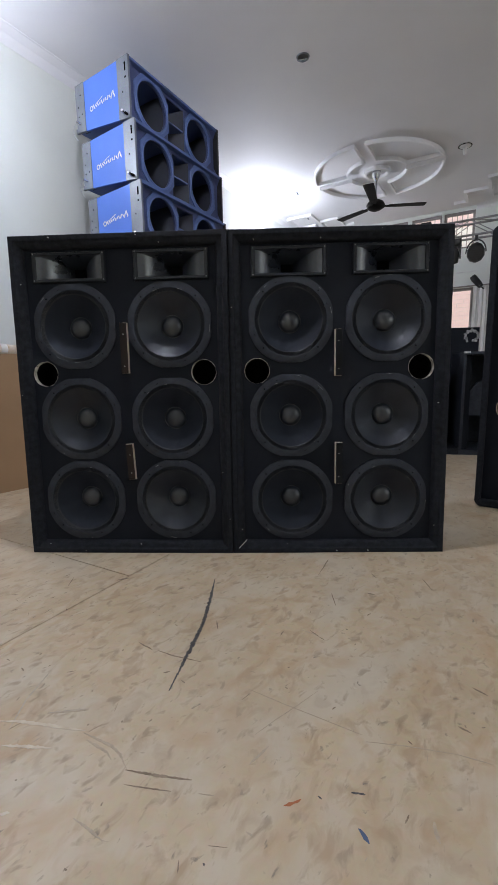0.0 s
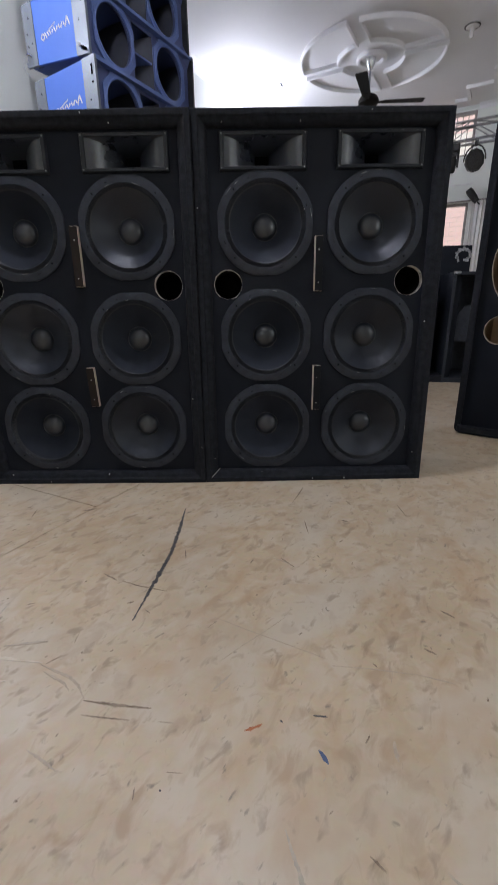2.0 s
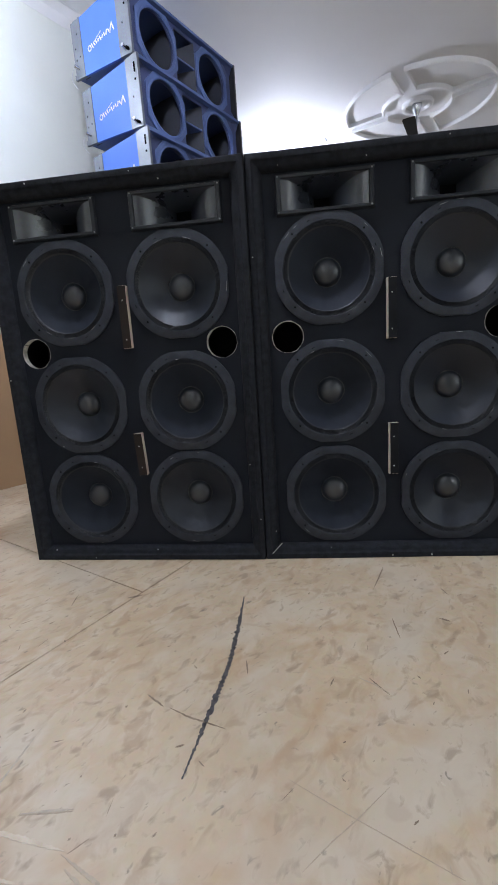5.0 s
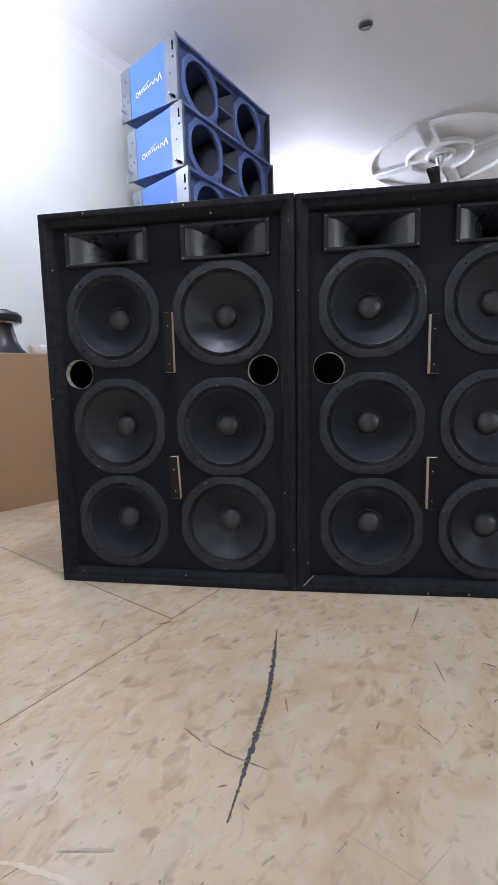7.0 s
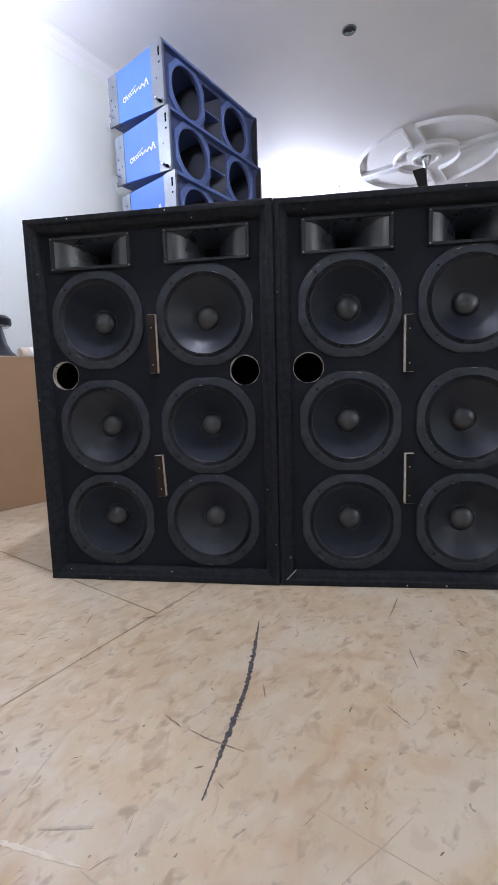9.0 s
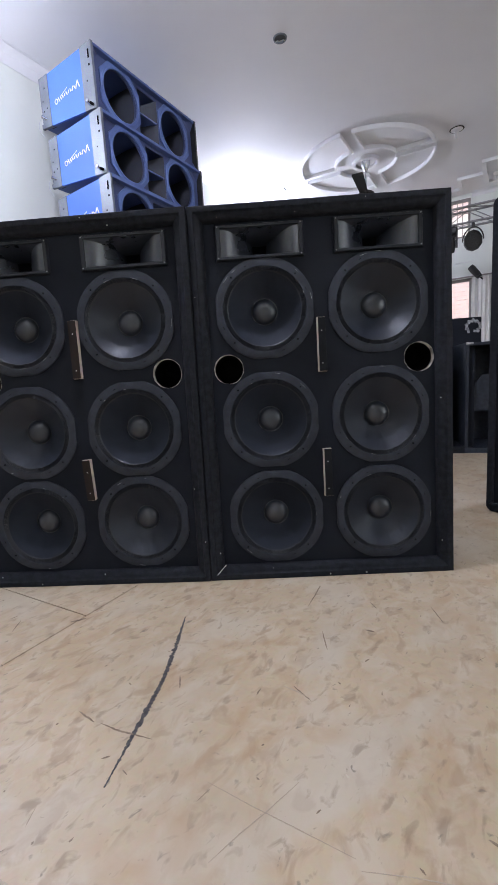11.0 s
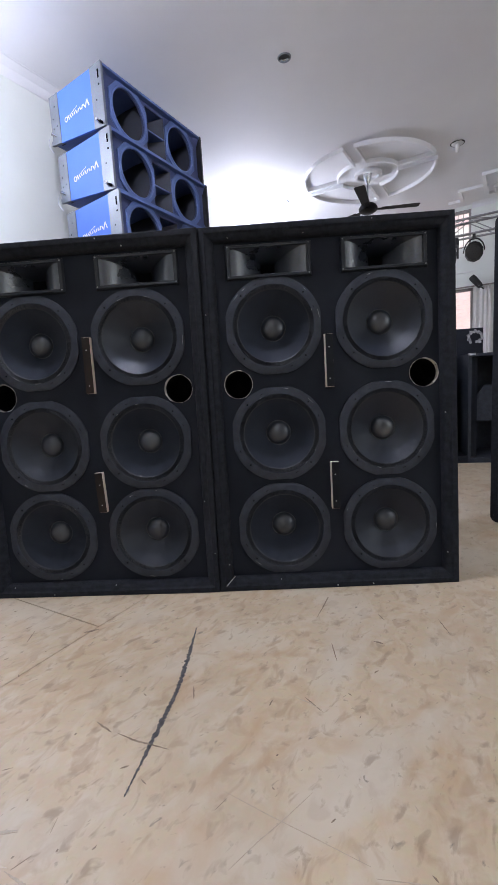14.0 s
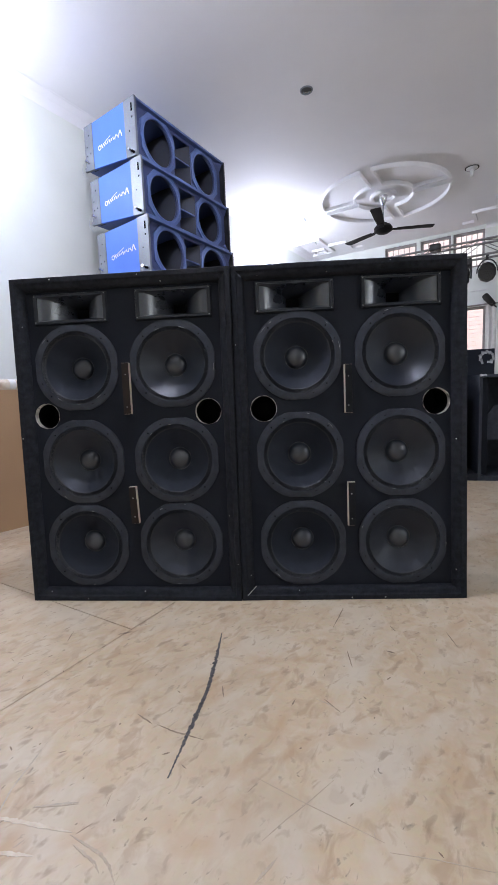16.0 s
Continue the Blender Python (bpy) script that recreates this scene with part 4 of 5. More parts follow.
# ---- tall round-cornered cabinet with bare openings ----
def open_cabinet():
    W, H, D = 0.62, 1.28, 0.55
    t = thing("empty_cabinet", Matrix.Translation((1.025, 2.365, 0)) @ pose(0, 0, 0, 0, 0, -30) @ pose(-0.030, 0, 0), "tall black empty loudspeaker cabinet with bare wooden openings", "loudspeaker")
    r = 0.028

    def rounded(i):
        pts = []
        for sx, top, a0 in ((1, 0, -90), (1, 1, 0), (-1, 1, 90), (-1, 0, 180)):
            q = r if top else 0.03
            cx, cz = (W - q if sx > 0 else q), (H - q if top else q)
            for k in range(7):
                a = radians(a0 + 15 * k)
                pts.append((cx + (q - i) * math.cos(a), cz + (q - i) * math.sin(a)))
        return pts

    part("carcass", plate(rounded(0.0), [rounded(0.02)], D), M_BLACK, t)
    rim = plate(rounded(-0.001), [rounded(0.024)], 0.02)
    part("front_rim", rim, M_TRIM, t, "padded black rim", m=Matrix.Translation((0, -0.012, 0)))
    holes = [circle(0.275, 0.745, 0.222, 48), circle(0.117, 0.475, 0.060, 32), circle(0.33, 0.225, 0.17, 48), rect(0.082, 0.51, 0.99, 1.19)]
    b = part("baffle", plate(rounded(0.0205), holes, 0.018), M_BLACK, t, "black baffle", m=Matrix.Translation((0, 0.04, 0)))
    for (x, z, rr_) in ((0.275, 0.745, 0.222), (0.117, 0.475, 0.060), (0.33, 0.225, 0.17)):
        part("cut_edge", lathe(bmesh.new(), [(rr_ - 0.0004, -0.0185), (rr_ - 0.0004, 0.0008), (rr_ + 0.0018, 0.0008)], 48, FRONT), M_RAW, b, "raw cut edge", m=Matrix.Translation((x, 0, z)))
    part("bottom_rail", boxed(0.012, W - 0.012, -0.030, -0.010, 0.004, 0.042, 0.008), M_TRIM, t, "padded black bottom rail")
    part("lining", plate(rounded(0.0205), [rounded(0.026)], D - 0.09), M_PLY, t, "bare plywood inside", m=Matrix.Translation((0, 0.062, 0)))
    part("back_board", plate(rounded(0.0205), [], 0.018), M_PLY, t, "bare plywood back", m=Matrix.Translation((0, D - 0.02, 0)))


open_cabinet()


# ---- black bins at the back ----
def bin_cabinet(m, w, h, d, label, logo=False, base=0.0):
    t = thing("bass_bin", m, label, "loudspeaker", "black bass bins")
    if logo:
        bm = boxed(0, w, 0, d, 0.0, h, 0.006)
        s = part("body", bm, M_BLACK, t)
        bm = bmesh.new()
        rnd = random.Random(2)
        for k in range(9):
            a = radians(-60 + 35 * k)
            cx, cz = 0.647 + 0.050 * math.cos(a), 0.94 + 0.045 * math.sin(a)
            box(bm, -0.009, 0.009, -0.001, 0.0004, -0.022, 0.022, m=Matrix.Translation((cx, -0.0006, cz)) @ pose(0, 0, 0, 0, -math.degrees(a) + 20 + rnd.uniform(-20, 20), 0))
        part("emblem", bm, M_WHITESPOT, s, "worn white emblem")
        part("plinth", boxed(0.0, w, -0.03, -0.001, 0.0, 0.035, 0.003), M_TRIM, t)
        return t
    bm = bmesh.new()
    th = 0.02
    box(bm, 0, th, 0, d, 0, h)
    box(bm, w - th, w, 0, d, 0, h)
    box(bm, th, w - th, 0, d, h - th, h - 0.0005)
    box(bm, th, w - th, 0, d, 0.0005, 0.035)
    box(bm, th, w - th, d - th, d - 0.001, 0.035, h - th)
    part("carcass", bm, M_BASKET, t)
    b = part("inner_panel", plate([(th + 0.055, 0.30), (w - th - 0.02, 0.30), (w - th - 0.02, 0.56), (th + 0.11, 0.56), (th + 0.055, 0.49)], [circle(w - 0.13, 0.41, 0.035, 20)], 0.02), M_BASKET, t, "grey inner panel", m=Matrix.Translation((0, 0.10, 0)))
    part("inner_cheek", boxed(th, th + 0.05, 0.06, d - 0.03, 0.036, h - th - 0.001), M_BLACK, t)
    if base:
        part("base_board", boxed(-base, -0.0005, -0.006, d - 0.05, 0.0, 0.05, 0.003), M_TRIM, t, "low black base board")
    part("edge_strip", boxed(-0.002, 0.045, -0.004, 0.0, h - 0.012, h + 0.003), M_WHITESPOT, t, "worn pale top edge")
    return t


bin_cabinet(pose(1.335, 3.70, 0, 0, 0, -6), 0.52, 0.79, 0.45, "open-fronted black bass bin with a grey inner panel", base=0.115)
bin_cabinet(pose(0.70, 3.74, 0, 0, 0, -4), 0.515, 0.80, 0.45, "open-fronted black bass bin with worn edges")
bin_cabinet(pose(0.90, 4.2, 0), 0.71, 1.012, 0.5, "taller black bass bin with a worn white emblem", True)


# ---- lighting truss with lamps ----
def truss():
    v, z0, s = 6.2, 2.17, 0.165
    t = thing("lighting_truss", ROOM @ pose(-1.35, v, z0), "grey aluminium lattice lighting truss", "truss")
    L = 3.6
    chords = [(0, 0), (0, s), (-s, 0.0), (-s, s)]
    for y, z in chords:
        part("chord", rod(bmesh.new(), (0, y, z), (L, y, z), 0.0125, 10), M_ALU, t, smooth=True)
    n = 14
    for k in range(n):
        x0, x1 = L * k / n, L * (k + 1) / n
        for (a, b) in (((0, 0), (0, s)), ((-s, 0), (-s, s)), ((0, s), (-s, s))):
            p, q = (a, b) if k % 2 else (b, a)
            part("brace", rod(bmesh.new(), (x0, *p), (x1, *q), 0.0055, 8), M_ALU, t, smooth=True)
    part("clamp", boxed(-0.06, 0.06, -0.05, 0.05, -0.03, 0.045, 0.008, m=pose(1.35 - 0.79, -s, s)), M_PAR, t, "black lamp clamp")
    for x in (0.05, L - 0.05):
        for y in (0.0, -s):
            part("leg", rod(bmesh.new(), (x, y, -z0), (x, y, 0), 0.02, 10), M_ALU, t, smooth=True)


truss()


def par_lamp(m, label, aim):
    t = thing("par_lamp", m, label, "stage lamp", "stage lamps")
    h = part("housing", lathe(bmesh.new(), [(0.0005, 0.11), (0.07, 0.105), (0.115, 0.05), (0.125, 0.0), (0.125, -0.02), (0.112, -0.02), (0.108, -0.008), (0.0005, -0.008)], 10, None), M_PAR, t,
             m=pose(0, 0, -0.19, -90 + aim[0], 0, aim[1]))
    bm = bmesh.new()
    for ring, n in ((0.0, 1), (0.03, 6), (0.06, 12), (0.09, 18)):
        for k in range(n):
            a = 2 * math.pi * k / n
            lathe(bm, [(0.009, -0.0075), (0.010, -0.011), (0.006, -0.014), (0.0005, -0.0145)], 8, Matrix.Translation((ring * math.cos(a), ring * math.sin(a), 0)))
    part("lens_cluster", bm, M_LENS, h, "cluster of small LED lenses", True)
    pts = [Vector((0.135 * math.cos(a), 0.0, -0.19 + 0.16 * max(0, math.sin(a)))) for a in [math.pi * k / 10 for k in range(11)]]
    tube("yoke", pts, 0.009, M_PAR, t, "black yoke")
    part("clamp", boxed(-0.02, 0.02, -0.025, 0.025, -0.04, 0.02, 0.004), M_PAR, t)
    return t


par_lamp(ROOM @ pose(-0.245, 6.02, 2.135) @ Matrix.Diagonal((0.76, 0.76, 0.88, 1)), "black LED par lamp hanging from the truss", (0, 22))


def moving_head(m):
    t = thing("moving_head_lamp", m, "black moving-head stage lamp hanging from the truss", "stage lamp", "stage lamps")
    part("base", boxed(-0.085, 0.085, -0.07, 0.07, -0.09, -0.005, 0.012), M_PAR, t)
    part("yoke", plate([(-0.085, -0.09), (0.085, -0.09), (0.085, -0.24), (0.06, -0.24), (0.06, -0.115), (-0.06, -0.115), (-0.06, -0.24), (-0.085, -0.24)], [], 0.06), M_PAR, t, m=pose(0, -0.03, 0))
    part("head", lathe(bmesh.new(), [(0.0005, 0.09), (0.045, 0.085), (0.058, 0.04), (0.056, -0.06), (0.05, -0.085), (0.0005, -0.08)], 16), M_PAR, t, smooth=True, m=pose(0, 0, -0.205, 20, 0, 10))
    return t


moving_head(ROOM @ pose(-0.465, 6.02, 2.145) @ Matrix.Diagonal((0.8, 0.8, 0.9, 1)))


def wall_spot():
    t = thing("spot_lamp", ROOM @ pose(-0.286, V1 - 0.15, 1.88) @ Matrix.Scale(0.934, 4), "small black spot lamp on a wall bracket", "stage lamp", "stage lamps")
    part("barrel", lathe(bmesh.new(), [(0.0005, 0.12), (0.043, 0.118), (0.050, 0.07), (0.046, -0.03), (0.036, -0.09), (0.0005, -0.09)], 14), M_PAR, t, smooth=True, m=pose(0, 0, 0, 0, -38, 0))
    part("bracket", boxed(-0.016, 0.016, -0.06, 0.06, -0.016, 0.016, 0.002, m=pose(0.03, 0, -0.04, 0, 30, 0)), M_PAR, t)
    part("arm", rod(bmesh.new(), (0.03, 0.0, -0.04), (0.10, 0.16, -0.10), 0.011, 8), M_PAR, t, smooth=True)
    part("wall_plate", boxed(0.06, 0.14, 0.15, 0.16, -0.15, -0.06, 0.002), M_PAR, t)


wall_spot()

# curtain beside the lower window and a conduit over it
bm = bmesh.new()
cols = []
for i in range(41):
    u = -0.333 + 0.224 * i / 40
    y = 0.008 * math.sin(i * 0.6) + 0.004 * math.sin(i * 1.4 + 1)
    cols.append([bm.verts.new((u, y - 0.05, z)) for z in (0.35, 1.1, 1.84)] + [bm.verts.new((u, y - 0.046, z)) for z in (1.84, 1.1, 0.35)])
for a, b in zip(cols, cols[1:]):
    for i in range(6):
        j = (i + 1) % 6
        bm.faces.new((a[i], a[j], b[j], b[i]))
ct = part("curtain", bm, M_CURT, smooth=True)
ct.matrix_world = ROOM @ pose(0, V1, 0)
tagged(ct, "white curtain hanging in folds beside the window", "curtain")
rp_ = part("curtain_rod", rod(bmesh.new(), (-1.4, -0.05, 1.855), (0.1, -0.05, 1.855), 0.010, 10), M_WIN, smooth=True)
rp_.matrix_world = ROOM @ pose(0, V1, 0)
tagged(rp_, "thin steel curtain rod over the window", "curtain rod")
cd = part("conduit", boxed(-2.05, -0.32, -0.014, 0, 2.058, 2.071), M_WHITEPL)
cd.matrix_world = ROOM @ pose(0, V1, 0)
tagged(cd, "thin grey cable conduit along the wall", "conduit")


# ---- marks on the floor ----
def streak(name, pts, width, material, label, rough=0.3, taper=True, seed=1, lift=0.0002):
    """A flat ragged stroke along pts on the floor."""
    rnd = random.Random(seed)
    bm = bmesh.new()
    fine = []
    for (a, b) in zip(pts, pts[1:]):
        n = max(2, int((Vector(b) - Vector(a)).length / 0.0035))
        fine += [Vector(a).lerp(Vector(b), k / n) for k in range(n)]
    fine.append(Vector(pts[-1]))
    prev = None
    for i, p in enumerate(fine):
        d = (fine[min(i + 1, len(fine) - 1)] - fine[max(i - 1, 0)]).normalized()
        s = Vector((-d.y, d.x))
        f = i / (len(fine) - 1)
        w = width * (min(1, 0.25 + 2.6 * min(f, 1 - f)) if taper else 1)
        l, r = w / 2 * (1 + rnd.uniform(-rough, rough)), w / 2 * (1 + rnd.uniform(-rough, rough))
        a, c = p + s * l, p - s * r
        q = [bm.verts.new((a.x, a.y, 0.0)), bm.verts.new((a.x, a.y, 0.0004)), bm.verts.new((c.x, c.y, 0.0004)), bm.verts.new((c.x, c.y, 0.0))]
        if prev:
            for k in range(3):
                bm.faces.new((prev[k], prev[k + 1], q[k + 1], q[k]))
        prev = q
    ob = part(name, bm, material, screed, label)
    ob.matrix_world = Matrix.Translation((0, 0, lift))
    return ob


streak("paint_streak", [(-0.103, 1.474), (-0.089, 1.354), (-0.079, 1.237), (-0.081, 1.155), (-0.084, 1.075), (-0.088, 0.981)], 0.0092, M_PAINT, "ragged black paint stroke on the floor", 0.6, seed=3)
MARKS = [
    ("crack", M_SCUFF, 0.0045, "thin dark crack in the vinyl", [(-0.216, 1.129), (-0.173, 1.106)]),
    ("crack", M_SCUFF, 0.0040, "thin dark crack in the vinyl", [(-0.159, 1.105), (-0.119, 1.092), (-0.081, 1.085), (-0.045, 1.078)]),
    ("scuff", M_SCUFF, 0.0055, "dark drag mark on the floor", [(-0.101, 0.796), (-0.047, 0.793), (0.015, 0.793)]),
    ("scuff", M_SCUFF, 0.0028, "thin drag mark on the floor", [(-0.092, 0.771), (-0.053, 0.770), (-0.013, 0.770)]),
    ("scuff", M_HAIR, 0.0022, "thin drag mark on the floor", [(0.032, 0.772), (0.057, 0.772)]),
    ("scuff", M_HAIR, 0.0075, "brown rubbed arc on the floor", [(-0.212, 0.858), (-0.145, 0.837), (-0.123, 0.823), (-0.100, 0.798)]),
    ("scuff", M_HAIR, 0.0050, "brown rubbed arc on the floor", [(-0.198, 0.844), (-0.148, 0.824), (-0.134, 0.811)]),
    ("scuff", M_PALE, 0.0085, "pale rubbed arc on the floor", [(-0.390, 0.862), (-0.347, 0.866), (-0.288, 0.865), (-0.211, 0.862)]),
    ("scuff", M_PALE, 0.0085, "pale rubbed streak on the floor", [(-0.344, 0.812), (-0.300, 0.816), (-0.251, 0.819)]),
    ("scuff", M_PALE, 0.0075, "pale rubbed spot on the floor", [(-0.260, 0.701), (-0.247, 0.705)]),
    ("scuff", M_HAIR, 0.0040, "brown drag mark on the floor", [(-0.145, 0.710), (-0.119, 0.701), (-0.086, 0.686)]),
    ("scuff", M_HAIR, 0.0030, "faint brown smear on the floor", [(-0.306, 0.892), (-0.230, 0.910)]),
    ("scuff", M_SCUFF, 0.0022, "short dark scuff on the floor", [(0.030, 0.677), (0.033, 0.662)]),
    ("scuff", M_PAINT, 0.0034, "black dot on the floor", [(0.064, 0.678), (0.067, 0.676)]),
    ("scuff", M_SCUFF, 0.0090, "dirt along the joint", [(-0.419, 1.432), (-0.384, 1.452)]),
    ("scuff", M_HAIR, 0.0022, "long thin scratch on the floor", [(0.076, 1.007), (0.154, 0.975), (0.217, 0.951), (0.300, 0.919)]),
    ("scuff", M_HAIR, 0.0024, "long thin scratch on the floor", [(0.106, 0.894), (0.141, 0.934), (0.173, 0.966), (0.222, 1.020)]),
    ("scuff", M_HAIR, 0.0050, "brown smear on the floor", [(0.104, 0.833), (0.118, 0.851), (0.133, 0.873)]),
    ("scuff", M_HAIR, 0.0026, "long thin scratch on the floor", [(0.306, 0.905), (0.371, 0.905), (0.456, 0.899)]),
    ("scuff", M_HAIR, 0.0022, "thin scratch on the floor", [(0.456, 0.899), (0.511, 0.886)]),
    ("scuff", M_SCUFF, 0.0035, "thin dark scratch on the floor", [(0.266, 1.428), (0.276, 1.356)]),
    ("scuff", M_SCUFF, 0.0032, "thin dark scratch on the floor", [(0.556, 1.553), (0.567, 1.481)]),
    ("scuff", M_SCUFF, 0.0030, "thin dark scratch on the floor", [(0.204, 1.231), (0.239, 1.194)]),
    ("scuff", M_PAINT, 0.0045, "short black scuff on the floor", [(0.271, 0.805), (0.282, 0.806), (0.293, 0.805)]),
    ("scuff", M_SCUFF, 0.0028, "short dark scuff on the floor", [(0.345, 0.768), (0.354, 0.782)]),
    ("scuff", M_SCUFF, 0.0050, "short dark scuff on the floor", [(0.479, 0.961), (0.498, 0.948)]),
    ("scuff", M_SCUFF, 0.0048, "short dark scuff on the floor", [(0.541, 1.069), (0.563, 1.049)]),
    ("scuff", M_SCUFF, 0.0032, "short dark scuff on the floor", [(0.380, 0.917), (0.386, 0.909)]),
    ("scuff", M_HAIR, 0.0075, "rusty brown smear on the floor", [(0.388, 0.776), (0.386, 0.759), (0.388, 0.746)]),
    ("scuff", M_PALE, 0.0060, "white speck on the floor", [(0.296, 1.040), (0.302, 1.035)]),
    ("scuff", M_SCUFF, 0.0060, "short grey scuff on the floor", [(0.371, 1.440), (0.394, 1.432)]),
    ("scuff", M_ORANGE, 0.0060, "orange crayon fleck on the floor", [(0.167, 0.771), (0.180, 0.776), (0.193, 0.784)]),
    ("scuff", M_BLUESPOT, 0.0066, "small blue paint spot on the floor", [(0.277, 0.752), (0.284, 0.743), (0.290, 0.733)]),
    ("scuff", M_PAINT, 0.0034, "black dot on the floor", [(0.219, 0.793), (0.225, 0.789)]),
    ("scuff", M_SCUFF, 0.0040, "thin grey scratch on the floor", [(0.264, 1.665), (0.253, 1.621), (0.241, 1.579)]),
    ("scuff", M_SCUFF, 0.0038, "short black scuff on the floor", [(-0.045, 1.245), (-0.034, 1.208)]),
    ("scuff", M_HAIR, 0.0030, "thin scratch on the floor", [(0.936, 2.018), (0.942, 1.939)]),
    ("scuff", M_GREYRUB, 0.0075, "long soft grey drag mark on the floor", [(0.232, 0.650), (0.260, 0.584), (0.284, 0.541), (0.305, 0.504)]),
    ("scuff", M_GREYRUB, 0.0085, "soft grey drag mark on the floor", [(0.416, 0.626), (0.442, 0.601), (0.476, 0.587)]),
    ("scuff", M_RED, 0.0050, "thin red crayon smear on the floor", [(0.136, 0.561), (0.143, 0.546)]),
    ("scuff", M_RED, 0.0062, "red crayon smear on the floor", [(0.146, 0.540), (0.150, 0.531), (0.151, 0.522)]),
    ("scuff", M_RED, 0.0062, "red crayon smear on the floor", [(0.158, 0.504), (0.165, 0.493)]),
    ("scuff", M_PAINT, 0.0034, "black dot on the floor", [(0.055, 0.578), (0.059, 0.572)]),
    ("scuff", M_PAINT, 0.0034, "black dot on the floor", [(0.067, 0.562), (0.071, 0.556)]),
    ("scuff", M_SCUFF, 0.0034, "short dark scuff on the floor", [(0.331, 0.633), (0.347, 0.620)]),
    ("scuff", M_SCUFF, 0.0040, "grey scratch on the floor", [(0.543, 0.772), (0.564, 0.757)]),
    ("scuff", M_SCUFF, 0.0034, "small dark fleck on the floor", [(-0.504, 1.031), (-0.492, 1.026)]),
    ("scuff", M_SCUFF, 0.0034, "small dark fleck on the floor", [(-0.485, 0.976), (-0.483, 0.981)]),
    ("scuff", M_SCUFF, 0.0034, "small dark fleck on the floor", [(-0.448, 1.007), (-0.436, 0.998)]),
    ("scuff", M_SCUFF, 0.0034, "small dark fleck on the floor", [(-0.435, 1.053), (-0.434, 1.061)]),
    ("scuff", M_SCUFF, 0.0034, "small dark fleck on the floor", [(-0.389, 1.019), (-0.387, 1.024)]),
    ("scuff", M_SCUFF, 0.0034, "small dark fleck on the floor", [(-0.392, 0.915), (-0.391, 0.925)]),
    ("scuff", M_SCUFF, 0.0034, "small dark fleck on the floor", [(-0.119, 1.031), (-0.105, 1.038)]),
    ("scuff", M_SCUFF, 0.0034, "small dark fleck on the floor", [(-0.072, 1.014), (-0.060, 1.006)]),
    ("scuff", M_SCUFF, 0.0034, "small dark fleck on the floor", [(0.400, 1.572), (0.413, 1.541)]),
    ("scuff", M_SCUFF, 0.0034, "small dark fleck on the floor", [(0.357, 1.318), (0.368, 1.329)]),
    ("scuff", M_SCUFF, 0.0034, "small dark fleck on the floor", [(0.130, 1.200), (0.137, 1.221)]),
    ("scuff", M_SCUFF, 0.0034, "small dark fleck on the floor", [(-0.557, 1.378), (-0.570, 1.431)]),
    ("scuff", M_SCUFF, 0.0034, "small dark fleck on the floor", [(-0.231, 1.262), (-0.226, 1.267)]),
    ("scuff", M_SCUFF, 0.0034, "small dark fleck on the floor", [(-0.151, 1.215), (-0.142, 1.208)]),
    ("scuff", M_SCUFF, 0.0034, "small dark fleck on the floor", [(-0.214, 0.874), (-0.211, 0.878)]),
    ("scuff", M_SCUFF, 0.0034, "small dark fleck on the floor", [(-0.152, 0.889), (-0.151, 0.894)]),
    ("scuff", M_SCUFF, 0.0034, "small dark fleck on the floor", [(-0.099, 0.898), (-0.096, 0.905)]),
    ("scuff", M_SCUFF, 0.0034, "small dark fleck on the floor", [(0.295, 1.250), (0.301, 1.243)]),
    ("scuff", M_SCUFF, 0.0034, "small dark fleck on the floor", [(0.249, 0.973), (0.256, 0.980)]),
    ("scuff", M_SCUFF, 0.0034, "small dark fleck on the floor", [(-0.567, 1.301), (-0.559, 1.312)]),
    ("scuff", M_SCUFF, 0.0034, "small dark fleck on the floor", [(0.154, 1.022), (0.159, 1.018)]),
    ("scuff", M_HAIR, 0.0035, "thin scratch on the floor", [(0.184, 1.229), (0.211, 1.217), (0.239, 1.198)]),
    ("scuff", M_GREYRUB, 0.0045, "faint smear on the floor", [(-0.306, 0.893), (-0.266, 0.904), (-0.231, 0.913)]),
    ("scuff", M_GREYRUB, 0.0040, "long faint scratch on the floor", [(-0.356, 0.846), (-0.373, 0.919), (-0.375, 1.030)]),
    ("scuff", M_SCUFF, 0.0028, "thin scratch on the floor", [(0.229, 1.542), (0.266, 1.663)]),
]
for i, (nm, mt, wd, lb, pts) in enumerate(MARKS):
    streak(nm, pts, wd * (0.55 if (Vector(pts[0]) - Vector(pts[-1])).length > 0.1 and mt is M_HAIR else 0.8), mt, lb, 0.45, seed=40 + i)
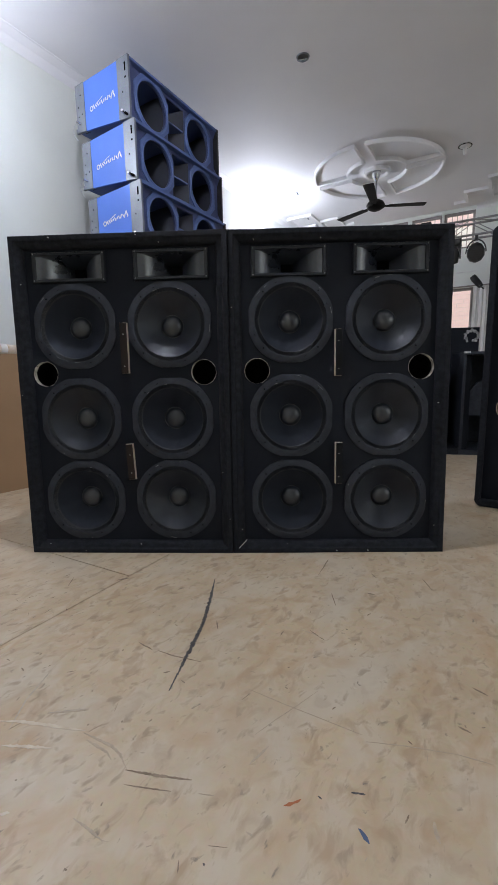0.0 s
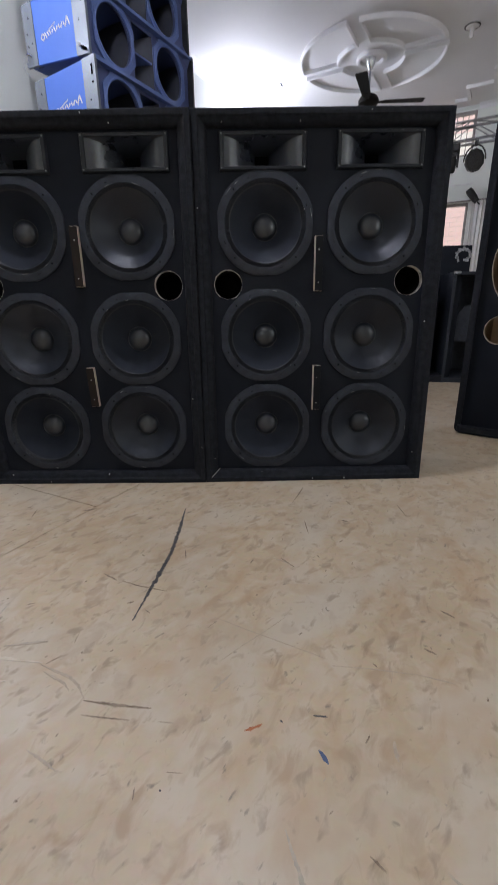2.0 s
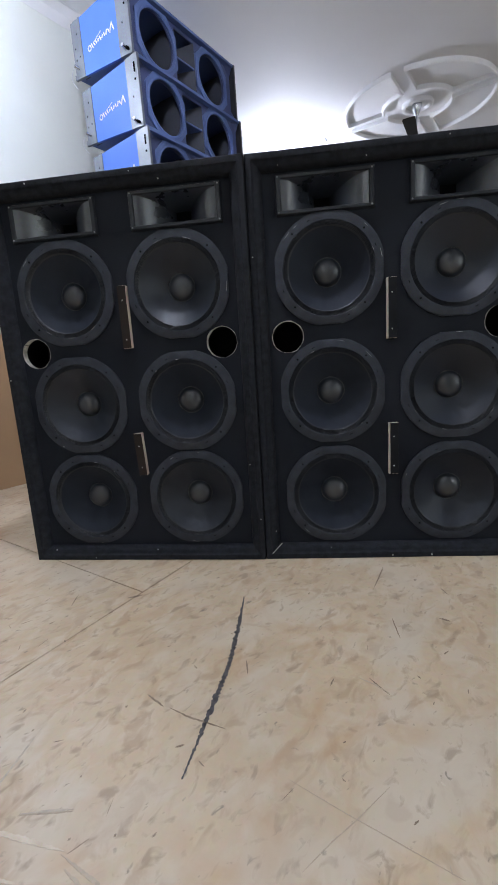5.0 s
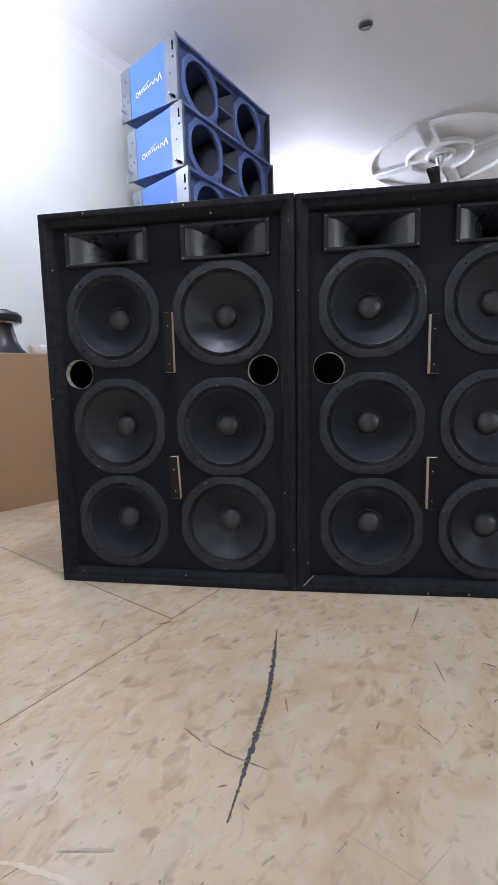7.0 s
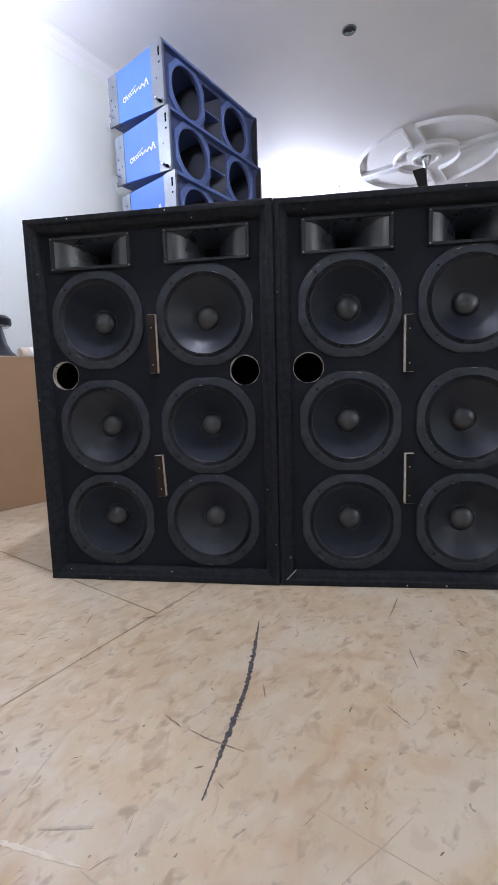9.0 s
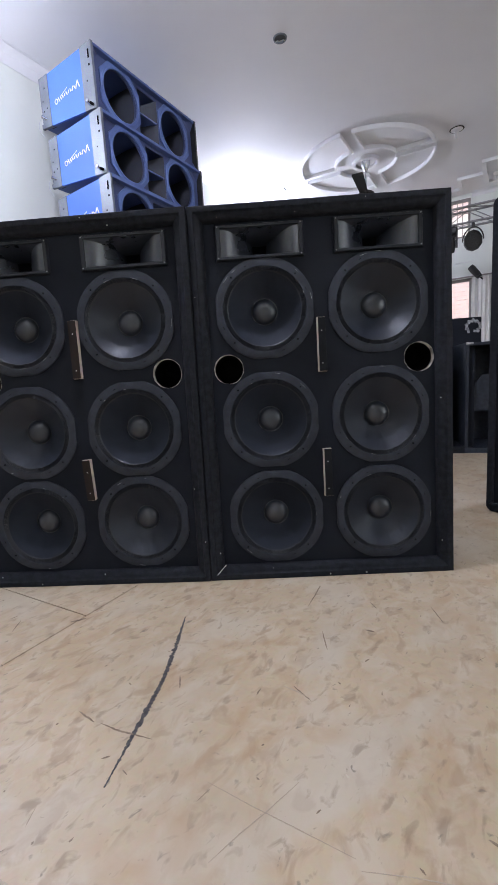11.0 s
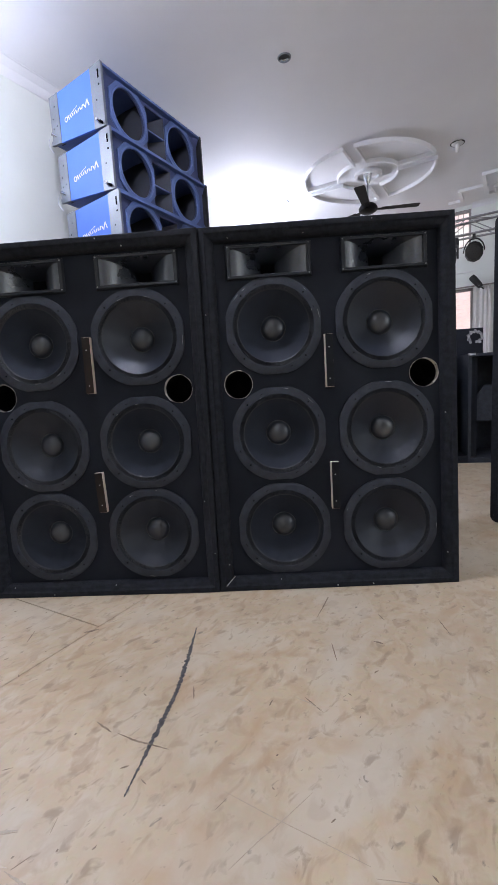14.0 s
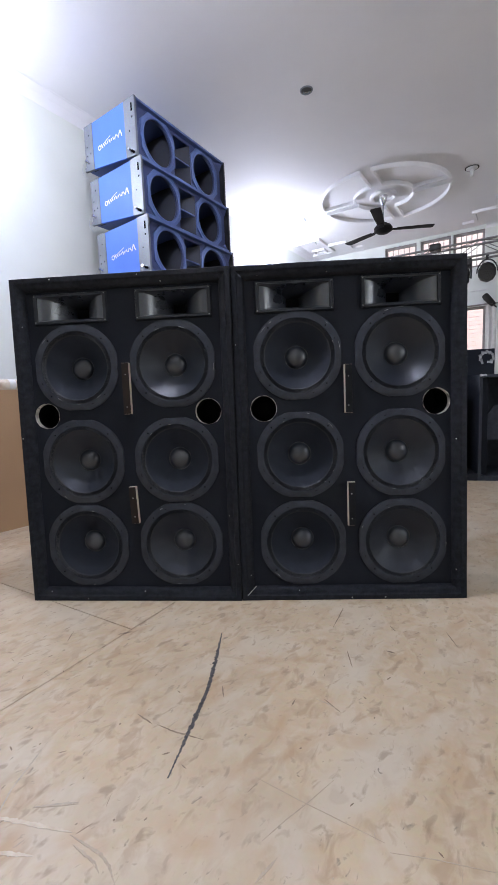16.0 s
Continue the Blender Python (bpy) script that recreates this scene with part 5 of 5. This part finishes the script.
# small flecks strewn over the vinyl, one mesh of many
rnd = random.Random(21)
for mt, count in ((M_SCUFF, 60), (M_HAIR, 80)):
    bm = bmesh.new()
    for k in range(count):
        p = Vector((rnd.uniform(-0.95, 0.95), rnd.uniform(0.35, 1.62)))
        a = rnd.gauss(radians(58), 0.35) if rnd.random() < 0.7 else rnd.uniform(0, 3.1)
        ln = rnd.choice((0.004, 0.006, 0.008, 0.012, 0.018, 0.028))
        w = rnd.uniform(0.0010, 0.0034) if ln < 0.015 else rnd.uniform(0.0008, 0.0018)
        d = Vector((math.cos(a), math.sin(a)))
        s = Vector((-d.y, d.x))
        ring = [p, p + d * ln * 0.3 + s * w * rnd.uniform(0.3, 0.6), p + d * ln * 0.75 + s * w * rnd.uniform(0.2, 0.5), p + d * ln,
                p + d * ln * 0.6 - s * w * rnd.uniform(0.2, 0.5), p + d * ln * 0.2 - s * w * rnd.uniform(0.3, 0.6)]
        up = [bm.verts.new((q.x, q.y, 0.0004)) for q in ring]
        lo = [bm.verts.new((q.x, q.y, 0.0)) for q in ring]
        bm.faces.new(up)
        for e in range(6):
            f = (e + 1) % 6
            bm.faces.new((up[e], lo[e], lo[f], up[f]))
    fl = part("flecks", bm, mt, screed, "small dark flecks")
    fl.matrix_world = Matrix.Translation((0, 0, 0.0002))
    tagged(fl, kind="stuff")
